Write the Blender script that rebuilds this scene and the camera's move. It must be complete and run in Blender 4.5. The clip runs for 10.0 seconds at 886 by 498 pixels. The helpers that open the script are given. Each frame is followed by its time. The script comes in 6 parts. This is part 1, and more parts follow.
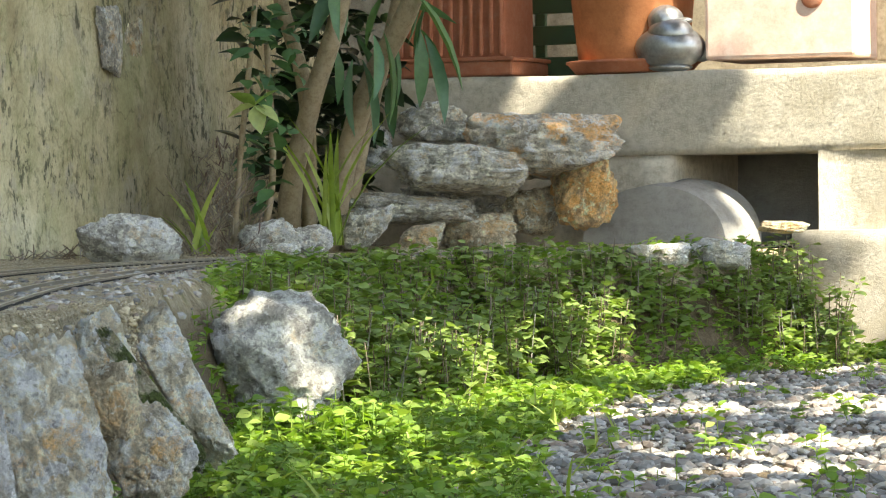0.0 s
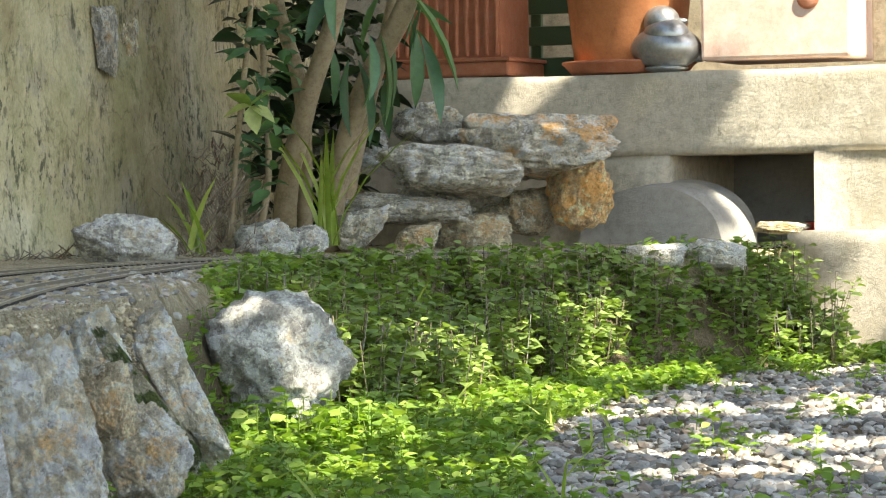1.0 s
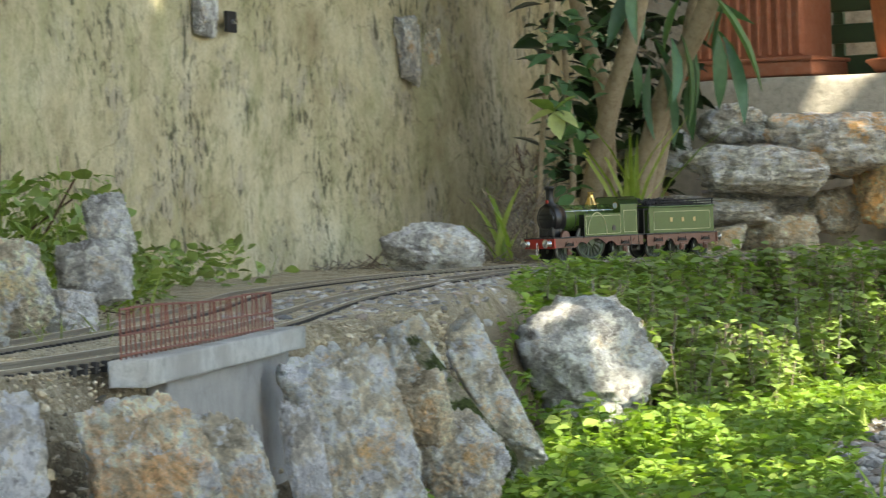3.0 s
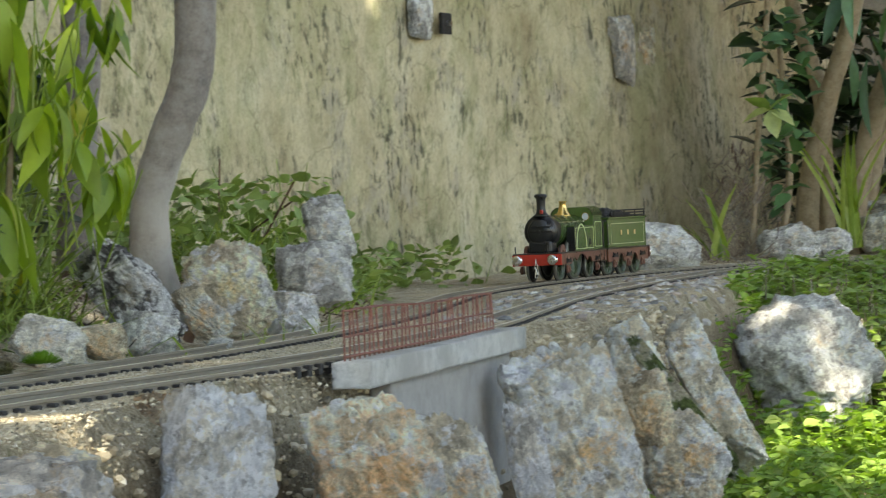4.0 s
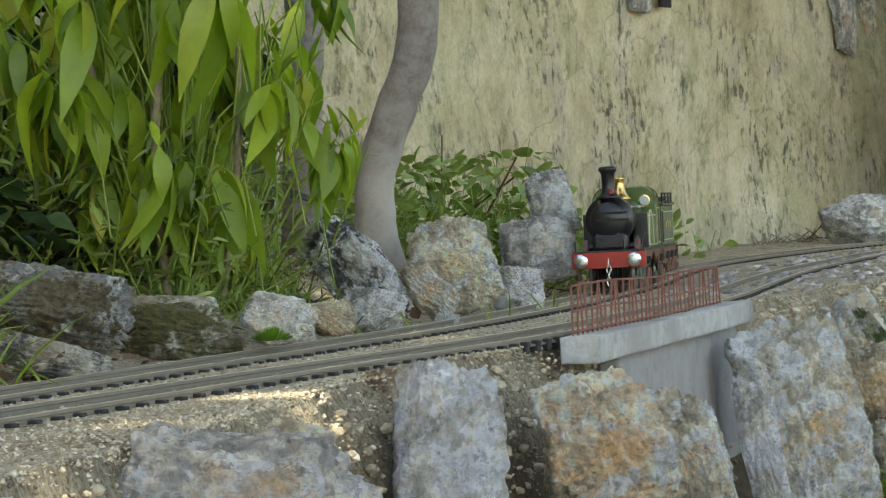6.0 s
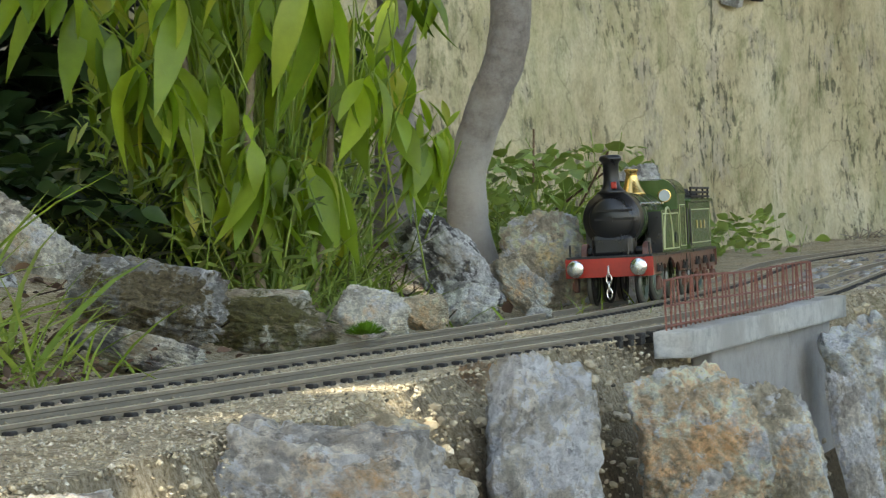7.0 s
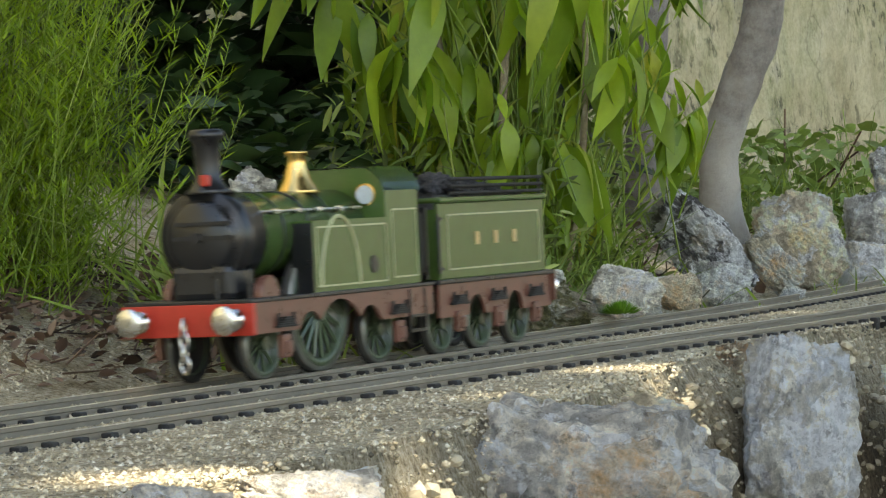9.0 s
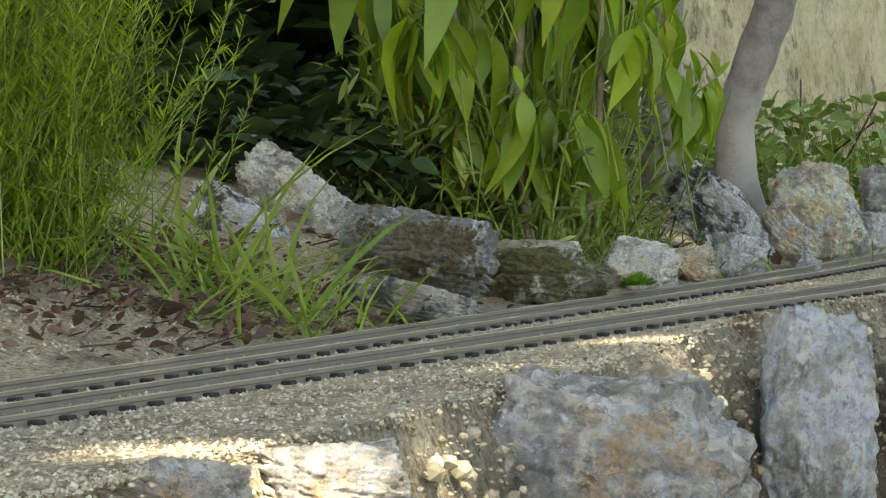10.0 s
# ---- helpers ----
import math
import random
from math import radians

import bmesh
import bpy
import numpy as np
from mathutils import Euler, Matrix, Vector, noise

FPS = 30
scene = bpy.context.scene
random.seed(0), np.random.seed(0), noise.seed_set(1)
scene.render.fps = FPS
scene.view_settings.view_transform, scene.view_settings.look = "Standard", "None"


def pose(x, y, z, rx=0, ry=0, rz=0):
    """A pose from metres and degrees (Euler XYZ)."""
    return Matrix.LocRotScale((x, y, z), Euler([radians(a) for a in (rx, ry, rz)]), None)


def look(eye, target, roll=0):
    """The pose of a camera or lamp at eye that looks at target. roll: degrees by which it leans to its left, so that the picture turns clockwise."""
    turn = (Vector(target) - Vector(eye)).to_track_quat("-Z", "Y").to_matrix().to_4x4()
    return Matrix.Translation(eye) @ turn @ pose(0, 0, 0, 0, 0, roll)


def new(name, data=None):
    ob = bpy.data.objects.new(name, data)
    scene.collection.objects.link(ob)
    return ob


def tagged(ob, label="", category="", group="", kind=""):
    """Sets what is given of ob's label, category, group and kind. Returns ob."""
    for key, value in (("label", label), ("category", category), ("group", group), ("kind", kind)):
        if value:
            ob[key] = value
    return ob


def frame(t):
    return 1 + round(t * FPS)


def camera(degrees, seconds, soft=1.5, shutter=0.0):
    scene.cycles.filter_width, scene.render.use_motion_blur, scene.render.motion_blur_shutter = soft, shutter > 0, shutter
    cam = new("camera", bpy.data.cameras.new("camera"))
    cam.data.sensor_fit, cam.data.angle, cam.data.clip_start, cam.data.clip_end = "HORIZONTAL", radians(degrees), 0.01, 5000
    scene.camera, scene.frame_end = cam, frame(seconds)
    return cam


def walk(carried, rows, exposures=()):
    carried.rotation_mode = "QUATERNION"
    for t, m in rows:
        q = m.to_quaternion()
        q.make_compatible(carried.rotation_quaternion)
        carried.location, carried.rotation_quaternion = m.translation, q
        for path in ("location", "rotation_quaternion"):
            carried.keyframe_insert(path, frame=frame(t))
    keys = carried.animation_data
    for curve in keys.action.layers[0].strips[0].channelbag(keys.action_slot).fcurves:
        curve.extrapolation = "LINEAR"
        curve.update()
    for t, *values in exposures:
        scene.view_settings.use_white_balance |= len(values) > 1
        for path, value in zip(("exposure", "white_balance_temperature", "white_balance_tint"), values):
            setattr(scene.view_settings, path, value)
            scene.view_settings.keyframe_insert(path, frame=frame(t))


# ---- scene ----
# ---- camera ----
cam = camera(16.16, 10.0, soft=1.15, shutter=0.3)
PATH = [
    (0.0, -0.0002, 0.0, 0.2235, 89.203, 0.749, 0.111),
    (0.5, -0.0001, 0.0, 0.2235, 89.307, 0.732, 0.081),
    (1.0, -0.0001, 0.0, 0.2235, 89.210, 0.701, 0.034),
    (1.5, -0.0002, 0.0, 0.2235, 89.259, 0.709, 0.170),
    (2.0, -0.0022, -0.0000, 0.2235, 89.315, 1.197, 1.689),
    (2.5, -0.0046, -0.0001, 0.2236, 89.263, 1.679, 3.528),
    (3.0, -0.0073, -0.0004, 0.2236, 89.425, 2.000, 5.542),
    (3.2, -0.0084, -0.0005, 0.2236, 89.516, 2.060, 6.400),
    (4.3, -0.0138, -0.0013, 0.2237, 89.482, 2.620, 10.573),
    (4.5, -0.0148, -0.0015, 0.2237, 89.250, 2.782, 11.327),
    (5.0, -0.0161, -0.0017, 0.2237, 89.179, 2.980, 12.356),
    (5.5, -0.0167, -0.0019, 0.2238, 89.299, 2.962, 12.829),
    (7.0, -0.0195, -0.0026, 0.2238, 89.295, 2.888, 15.051),
    (7.5, -0.0208, -0.0029, 0.2238, 89.477, 2.652, 16.090),
    (8.0, -0.0226, -0.0035, 0.2239, 89.245, 2.618, 17.470),
    (8.5, -0.0241, -0.0040, 0.2239, 89.050, 2.640, 18.689),
    (9.0, -0.0251, -0.0043, 0.2239, 89.139, 2.701, 19.514),
    (9.5, -0.0253, -0.0044, 0.2239, 88.801, 2.764, 19.684),
    (10.0, -0.0255, -0.0044, 0.2239, 88.641, 2.876, 19.793),
]
walk(cam, [(t, pose(*p)) for t, *p in PATH], exposures=[(0.0, 1.76, 7250, 5.5), (10.0, 1.76, 7250, 5.5)])

# ---- light ----
SUN_AZ, SUN_EL = 140.0, 50.0  # degrees: compass from +y clockwise, and height
world = bpy.data.worlds.new("sky")
scene.world = world
world.use_nodes = True
wn = world.node_tree.nodes
sky = wn.new("ShaderNodeTexSky")
sky.sky_type, sky.sun_disc = "NISHITA", False
sky.sun_elevation, sky.sun_rotation = radians(SUN_EL), radians(SUN_AZ)
world.node_tree.links.new(sky.outputs[0], wn["Background"].inputs[0])
wn["Background"].inputs[1].default_value = 0.14
sun = new("sun", bpy.data.lights.new("sun", "SUN"))
sun.data.energy, sun.data.angle, sun.data.color = 5.0, radians(0.55), (1.0, 0.94, 0.84)
sa, se = radians(SUN_AZ), radians(SUN_EL)
TO_SUN = Vector((math.sin(sa) * math.cos(se), math.cos(sa) * math.cos(se), math.sin(se)))
sun.matrix_world = look(TO_SUN * 20, (0, 0, 0))


# ---- materials ----
def shader(name, rough=0.7, metal=0.0):
    m = bpy.data.materials.new(name)
    m.use_nodes = True
    b = m.node_tree.nodes["Principled BSDF"]
    b.inputs["Roughness"].default_value, b.inputs["Metallic"].default_value = rough, metal
    return m, m.node_tree.nodes, m.node_tree.links, b


def coords(n):
    return n.new("ShaderNodeTexCoord").outputs["Object"]


def noise_tex(n, l, vec, scale, detail=6, rough=0.6):
    t = n.new("ShaderNodeTexNoise")
    t.inputs["Scale"].default_value, t.inputs["Detail"].default_value, t.inputs["Roughness"].default_value = scale, detail, rough
    l.new(vec, t.inputs["Vector"])
    return t.outputs["Fac"]


def ramp(n, l, fac, stops):
    r = n.new("ShaderNodeValToRGB")
    while len(r.color_ramp.elements) < len(stops):
        r.color_ramp.elements.new(0.5)
    for e, (p, c) in zip(r.color_ramp.elements, stops):
        e.position, e.color = p, (*c, 1)
    l.new(fac, r.inputs[0])
    return r.outputs[0]


def mixed(n, l, fac, a, b, mode="MIX"):
    m = n.new("ShaderNodeMix")
    m.data_type, m.blend_type = "RGBA", mode
    if isinstance(fac, float):
        m.inputs[0].default_value = fac
    else:
        l.new(fac, m.inputs[0])
    for k, v in ((6, a), (7, b)):
        if isinstance(v, tuple):
            m.inputs[k].default_value = (*v, 1)
        else:
            l.new(v, m.inputs[k])
    return m.outputs[2]


def bumped(n, l, b, height, strength, dist):
    k = n.new("ShaderNodeBump")
    k.inputs["Strength"].default_value, k.inputs["Distance"].default_value = strength, dist
    l.new(height, k.inputs["Height"])
    l.new(k.outputs[0], b.inputs["Normal"])


def limestone(name, light, dark, stain, amount=0.5, moss=None):
    """Weathered stone: broken patches of two tones, rusty stains, white scars, pits and dark lichen specks."""
    m, n, l, b = shader(name, 0.9)
    v = coords(n)
    light, dark, stain = [tuple(min(0.88, k * x) for k, x in zip((2.1, 1.97, 1.7), t)) for t in (light, dark, stain)]
    warp = n.new("ShaderNodeTexNoise")
    warp.inputs["Scale"].default_value, warp.inputs["Detail"].default_value = 45, 5
    l.new(v, warp.inputs["Vector"])
    bent = mixed(n, l, 0.05, v, warp.outputs["Color"], "ADD")
    big = noise_tex(n, l, v, 48, 9, 0.68)
    fine = noise_tex(n, l, v, 260, 8, 0.8)
    col = ramp(n, l, big, [(0.4, tuple(0.8 * p for p in dark)), (0.46, dark), (0.52, light), (0.62, tuple(min(0.86, 1.3 * p) for p in light))])
    chip = n.new("ShaderNodeTexVoronoi")
    chip.inputs["Scale"].default_value = 70
    l.new(bent, chip.inputs["Vector"])
    col = mixed(n, l, 0.6, col, ramp(n, l, chip.outputs["Color"], [(0.1, (0.62, 0.61, 0.6)), (0.5, (1.0, 1.0, 1.0)), (0.9, (1.35, 1.35, 1.33))]), "MULTIPLY")
    rust = ramp(n, l, noise_tex(n, l, v, 17, 9, 0.75), [(0.62 - 0.2 * amount, (0, 0, 0)), (0.7 - 0.16 * amount, (1, 1, 1))])
    col = mixed(n, l, rust, col, stain)
    scar = ramp(n, l, noise_tex(n, l, bent, 60, 8, 0.7), [(0.55, (0, 0, 0)), (0.59, (0.85, 0.85, 0.85))])
    col = mixed(n, l, scar, col, tuple(min(0.86, 1.45 * p + 0.05) for p in light))
    spots = ramp(n, l, noise_tex(n, l, v, 120, 7, 0.75), [(0.55, (1, 1, 1)), (0.62, (0.5, 0.48, 0.46)), (0.7, (0.22, 0.21, 0.2))])
    col = mixed(n, l, 0.85, col, spots, "MULTIPLY")
    col = mixed(n, l, 0.8, col, ramp(n, l, fine, [(0.34, (0.5, 0.5, 0.5)), (0.5, (0.97, 0.97, 0.97)), (0.66, (1.35, 1.35, 1.35))]), "MULTIPLY")
    if moss:
        veil = ramp(n, l, noise_tex(n, l, v, 24, 9, 0.75), [(0.46, (0, 0, 0)), (0.53, (1, 1, 1))])
        grains = ramp(n, l, fine, [(0.38, tuple(0.45 * c for c in moss)), (0.62, tuple(1.6 * c for c in moss))])
        col = mixed(n, l, veil, col, grains)
    l.new(col, b.inputs["Base Color"])
    total = n.new("ShaderNodeMath")
    l.new(big, total.inputs[0]), l.new(fine, total.inputs[1])
    bumped(n, l, b, total.outputs[0], 0.9, 0.0085)
    return m


ROCK = {
    "grey": limestone("grey_limestone", (0.44, 0.43, 0.42), (0.24, 0.24, 0.23), (0.34, 0.27, 0.18), amount=0.3),
    "ochre": limestone("ochre_limestone", (0.4, 0.39, 0.37), (0.24, 0.23, 0.22), (0.42, 0.27, 0.13), amount=0.6),
    "rust": limestone("rust_limestone", (0.42, 0.32, 0.2), (0.28, 0.21, 0.14), (0.45, 0.25, 0.1), amount=0.8),
    "tan": limestone("tan_limestone", (0.38, 0.35, 0.29), (0.25, 0.22, 0.17), (0.36, 0.26, 0.15), amount=0.5),
    "white": limestone("white_limestone", (0.5, 0.5, 0.48), (0.33, 0.33, 0.32), (0.45, 0.4, 0.33), amount=0.2),
    "blue": limestone("blue_limestone", (0.45, 0.455, 0.47), (0.25, 0.255, 0.27), (0.36, 0.31, 0.24), amount=0.25),
    "pale": limestone("pale_limestone", (0.56, 0.53, 0.47), (0.36, 0.34, 0.29), (0.44, 0.31, 0.17), amount=0.42),
    "block": limestone("block_limestone", (0.54, 0.54, 0.53), (0.36, 0.36, 0.36), (0.4, 0.36, 0.28), amount=0.15),
    "bright": limestone("bright_limestone", (0.42, 0.41, 0.4), (0.26, 0.26, 0.27), (0.34, 0.25, 0.16), amount=0.4),
    "warm": limestone("warm_limestone", (0.56, 0.51, 0.42), (0.38, 0.32, 0.24), (0.46, 0.29, 0.17), amount=0.6),
    "rustd": limestone("brown_limestone", (0.3, 0.26, 0.21), (0.2, 0.16, 0.12), (0.3, 0.17, 0.08), amount=0.7),
    "buff": limestone("buff_limestone", (0.5, 0.46, 0.38), (0.33, 0.3, 0.25), (0.5, 0.36, 0.22), amount=0.35),
    "marble": limestone("veined_limestone", (0.5, 0.5, 0.51), (0.07, 0.07, 0.08), (0.2, 0.17, 0.12), amount=0.3),
    "dark": limestone("dark_limestone", (0.28, 0.28, 0.27), (0.1, 0.1, 0.11), (0.22, 0.18, 0.13), amount=0.3),
    "slate": limestone("slate_limestone", (0.27, 0.29, 0.32), (0.16, 0.17, 0.19), (0.25, 0.22, 0.17), amount=0.3, moss=(0.16, 0.13, 0.07)),
    "mossy": limestone("mossy_limestone", (0.32, 0.31, 0.28), (0.2, 0.18, 0.15), (0.2, 0.17, 0.08), amount=0.6, moss=(0.13, 0.12, 0.04)),
    "moss": limestone("streaked_limestone", (0.42, 0.41, 0.37), (0.26, 0.25, 0.21), (0.2, 0.2, 0.1), amount=0.5, moss=(0.09, 0.12, 0.03)),
}


def plaster():
    """Old limewash: cream and ochre drifts, worn grey patches, green algae films, clustered black mould flecks, hair cracks."""
    m, n, l, b = shader("old_plaster", 0.92)
    v = coords(n)
    mp = n.new("ShaderNodeMapping")
    mp.inputs["Scale"].default_value = (1, 1, 0.62)
    l.new(v, mp.inputs["Vector"])
    st = mp.outputs[0]
    mid = noise_tex(n, l, v, 26, 9, 0.75)
    col = ramp(n, l, noise_tex(n, l, v, 4.5, 9, 0.7), [(0.34, (0.33, 0.27, 0.15)), (0.45, (0.47, 0.41, 0.25)), (0.54, (0.56, 0.5, 0.32)), (0.66, (0.66, 0.61, 0.44))])
    worn = ramp(n, l, noise_tex(n, l, v, 11, 10, 0.7), [(0.54, (0, 0, 0)), (0.6, (0.8, 0.8, 0.8))])
    col = mixed(n, l, worn, col, (0.42, 0.37, 0.28))
    film = ramp(n, l, noise_tex(n, l, st, 6.5, 10, 0.75), [(0.48, (0, 0, 0)), (0.61, (0.6, 0.6, 0.6))])
    col = mixed(n, l, film, col, (0.35, 0.34, 0.17))
    smear = ramp(n, l, noise_tex(n, l, st, 19, 10, 0.8), [(0.54, (0, 0, 0)), (0.64, (0.85, 0.85, 0.85))])
    col = mixed(n, l, smear, col, (0.19, 0.2, 0.085))
    mould = ramp(n, l, noise_tex(n, l, st, 70, 8, 0.7), [(0.53, (0, 0, 0)), (0.58, (1, 1, 1))])
    zone = ramp(n, l, noise_tex(n, l, v, 5.5, 7, 0.7), [(0.45, (0.06, 0.06, 0.06)), (0.56, (0.9, 0.9, 0.9))])
    both = n.new("ShaderNodeMath")
    both.operation = "MULTIPLY"
    l.new(mould, both.inputs[0]), l.new(zone, both.inputs[1])
    col = mixed(n, l, both.outputs[0], col, (0.08, 0.08, 0.045))
    crack = n.new("ShaderNodeTexVoronoi")
    crack.feature = "DISTANCE_TO_EDGE"
    crack.inputs["Scale"].default_value = 5.0
    warp = n.new("ShaderNodeTexNoise")
    warp.inputs["Scale"].default_value, warp.inputs["Detail"].default_value = 9, 8
    l.new(v, warp.inputs["Vector"])
    l.new(mixed(n, l, 0.22, v, warp.outputs["Color"], "ADD"), crack.inputs["Vector"])
    line = ramp(n, l, crack.outputs["Distance"], [(0.0, (0.45, 0.43, 0.4)), (0.012, (1, 1, 1))])
    col = mixed(n, l, 0.6, col, line, "MULTIPLY")
    grain = noise_tex(n, l, v, 170, 7, 0.75)
    col = mixed(n, l, 0.7, col, ramp(n, l, grain, [(0.32, (0.68, 0.67, 0.64)), (0.52, (1, 1, 1)), (0.68, (1.12, 1.12, 1.12))]), "MULTIPLY")
    col = mixed(n, l, 0.6, col, ramp(n, l, mid, [(0.34, (0.7, 0.69, 0.66)), (0.5, (1, 1, 1)), (0.66, (1.14, 1.14, 1.13))]), "MULTIPLY")
    l.new(col, b.inputs["Base Color"])
    bumped(n, l, b, mixed(n, l, 0.3, mid, grain), 0.8, 0.006)
    return m


def speckled(name, tones, scale, rough=0.9, bump=0.004, patch=None):
    m, n, l, b = shader(name, rough)
    v = coords(n)
    g = noise_tex(n, l, v, scale, 8, 0.8)
    k = len(tones)
    col = ramp(n, l, g, [(0.34 + 0.34 * i / max(1, k - 1), c) for i, c in enumerate(tones)])
    big = noise_tex(n, l, v, scale / 12, 6, 0.6)
    if patch:
        col = mixed(n, l, ramp(n, l, big, [(0.5, (0, 0, 0)), (0.62, (1, 1, 1))]), col, patch)
    else:
        col = mixed(n, l, 0.7, col, ramp(n, l, big, [(0.3, (0.7, 0.7, 0.7)), (0.7, (1.15, 1.15, 1.15))]), "MULTIPLY")
    l.new(col, b.inputs["Base Color"])
    bumped(n, l, b, g, 0.8, bump)
    return m


def varied(name, tones, rough=0.6, through_light=0.0, spread="island", fine=90):
    """One tone a piece out of a run of tones, with a little mottling. through_light: how much a leaf lets through."""
    m, n, l, b = shader(name, rough)
    if spread == "island":
        r = n.new("ShaderNodeNewGeometry").outputs["Random Per Island"]
    else:
        r = n.new("ShaderNodeObjectInfo").outputs["Random"]
    k = len(tones)
    col = ramp(n, l, r, [(i / max(1, k - 1), c) for i, c in enumerate(tones)])
    col = mixed(n, l, 0.5, col, ramp(n, l, noise_tex(n, l, coords(n), fine, 4, 0.6), [(0.3, (0.65, 0.65, 0.65)), (0.7, (1.25, 1.25, 1.25))]), "MULTIPLY")
    l.new(col, b.inputs["Base Color"])
    if through_light:
        tr = n.new("ShaderNodeBsdfTranslucent")
        l.new(mixed(n, l, 1.0, col, (1.5, 1.6, 0.7), "MULTIPLY"), tr.inputs["Color"])
        ms = n.new("ShaderNodeMixShader")
        ms.inputs[0].default_value = through_light
        l.new(b.outputs[0], ms.inputs[1]), l.new(tr.outputs[0], ms.inputs[2])
        l.new(ms.outputs[0], n["Material Output"].inputs["Surface"])
    return m


def paint(name, c, rough=0.35, metal=0.0, wear=0.25):
    m, n, l, b = shader(name, rough, metal)
    g = noise_tex(n, l, coords(n), 120, 6, 0.7)
    l.new(ramp(n, l, g, [(0.3, tuple(x * (1 - wear) for x in c)), (0.7, tuple(min(1, x * (1 + wear * 0.5)) for x in c))]), b.inputs["Base Color"])
    l.new(ramp(n, l, g, [(0.3, (rough * 0.8,) * 3), (0.7, (min(1, rough * 1.3),) * 3)]), b.inputs["Roughness"])
    return m


PLASTER = plaster()


def bed_soil():
    """Tan ballast grit on the raised bed, brown earth on the lower ground."""
    m, n, l, b = shader("ballast_soil", 0.95)
    v = coords(n)
    g = noise_tex(n, l, v, 330, 6, 0.85)
    col = ramp(n, l, g, [(0.38, (0.13, 0.1, 0.06)), (0.45, (0.4, 0.33, 0.21)), (0.53, (0.56, 0.48, 0.33)), (0.62, (0.74, 0.68, 0.55))])
    drift = ramp(n, l, noise_tex(n, l, v, 22, 8, 0.7), [(0.36, (0.55, 0.5, 0.42)), (0.5, (1, 1, 1)), (0.66, (1.1, 1.05, 0.95))])
    col = mixed(n, l, 1.0, col, drift, "MULTIPLY")
    moss = ramp(n, l, noise_tex(n, l, v, 17, 8, 0.75), [(0.58, (0, 0, 0)), (0.68, (0.7, 0.7, 0.7))])
    col = mixed(n, l, moss, col, (0.2, 0.2, 0.07))
    sep = n.new("ShaderNodeSeparateXYZ")
    l.new(v, sep.inputs[0])
    low = ramp(n, l, sep.outputs[2], [(0.105, (1, 1, 1)), (0.14, (0, 0, 0))])
    earth = ramp(n, l, g, [(0.36, (0.05, 0.035, 0.02)), (0.5, (0.15, 0.11, 0.06)), (0.64, (0.24, 0.19, 0.12))])
    col = mixed(n, l, low, col, earth)
    l.new(col, b.inputs["Base Color"])
    bumped(n, l, b, g, 1.0, 0.004)
    return m


SOIL = bed_soil()
CONCRETE = speckled("old_render", [(0.34, 0.31, 0.25), (0.5, 0.46, 0.38), (0.6, 0.56, 0.48)], 70, patch=(0.4, 0.36, 0.28))
SMOOTH = speckled("grey_cement", [(0.3, 0.29, 0.27), (0.38, 0.37, 0.35), (0.42, 0.41, 0.39)], 60)
SLAB = speckled("pale_concrete", [(0.34, 0.34, 0.32), (0.56, 0.56, 0.53), (0.68, 0.67, 0.63)], 110, patch=(0.42, 0.41, 0.38))
TERRACOTTA = speckled("terracotta", [(0.4, 0.15, 0.06), (0.52, 0.2, 0.08), (0.58, 0.25, 0.11)], 40, 0.75, 0.001)
# paler than the clay itself: the sun's overexposure is put into this colour
TERRACOTTA_PALE = speckled("sun_glare_terracotta", [(0.66, 0.42, 0.34), (0.78, 0.56, 0.47), (0.82, 0.68, 0.6)], 30, 0.8, 0.001)
TERRACOTTA_RED = speckled("red_terracotta", [(0.34, 0.12, 0.06), (0.42, 0.15, 0.08), (0.42, 0.2, 0.13)], 45, 0.8, 0.001)
BARK = speckled("smooth_bark", [(0.16, 0.14, 0.12), (0.26, 0.23, 0.2), (0.34, 0.32, 0.28)], 90, 0.85, 0.003, patch=(0.4, 0.37, 0.32))
BARK_TAN = speckled("tan_bark", [(0.2, 0.15, 0.09), (0.32, 0.25, 0.16), (0.38, 0.32, 0.22)], 70, 0.85, 0.002)
PEBBLE = varied("pebble_stone", [(0.12, 0.115, 0.11), (0.27, 0.26, 0.24), (0.42, 0.4, 0.37), (0.18, 0.15, 0.13), (0.36, 0.29, 0.24), (0.6, 0.58, 0.54), (0.25, 0.24, 0.23), (0.48, 0.44, 0.38)], 0.8, fine=120)
GRIT = varied("ballast_grit", [(0.1, 0.085, 0.06), (0.46, 0.39, 0.26), (0.54, 0.47, 0.33), (0.34, 0.28, 0.18), (0.5, 0.43, 0.3), (0.66, 0.6, 0.48)], 0.9, fine=200)
LAWN = varied("lawn_leaf", [(0.14, 0.24, 0.04), (0.2, 0.33, 0.05), (0.29, 0.42, 0.07), (0.17, 0.28, 0.05), (0.32, 0.4, 0.1)], 0.55, 0.35)
WEED = varied("weed_leaf", [(0.14, 0.2, 0.05), (0.22, 0.31, 0.09), (0.3, 0.4, 0.13), (0.18, 0.25, 0.08), (0.26, 0.36, 0.09), (0.12, 0.15, 0.05)], 0.55, 0.3)
SAGE = varied("drooping_leaf", [(0.09, 0.15, 0.02), (0.17, 0.26, 0.025), (0.26, 0.36, 0.035), (0.1, 0.17, 0.03), (0.33, 0.43, 0.04), (0.15, 0.23, 0.025), (0.27, 0.37, 0.045), (0.46, 0.43, 0.08)], 0.42, 0.48, fine=60)
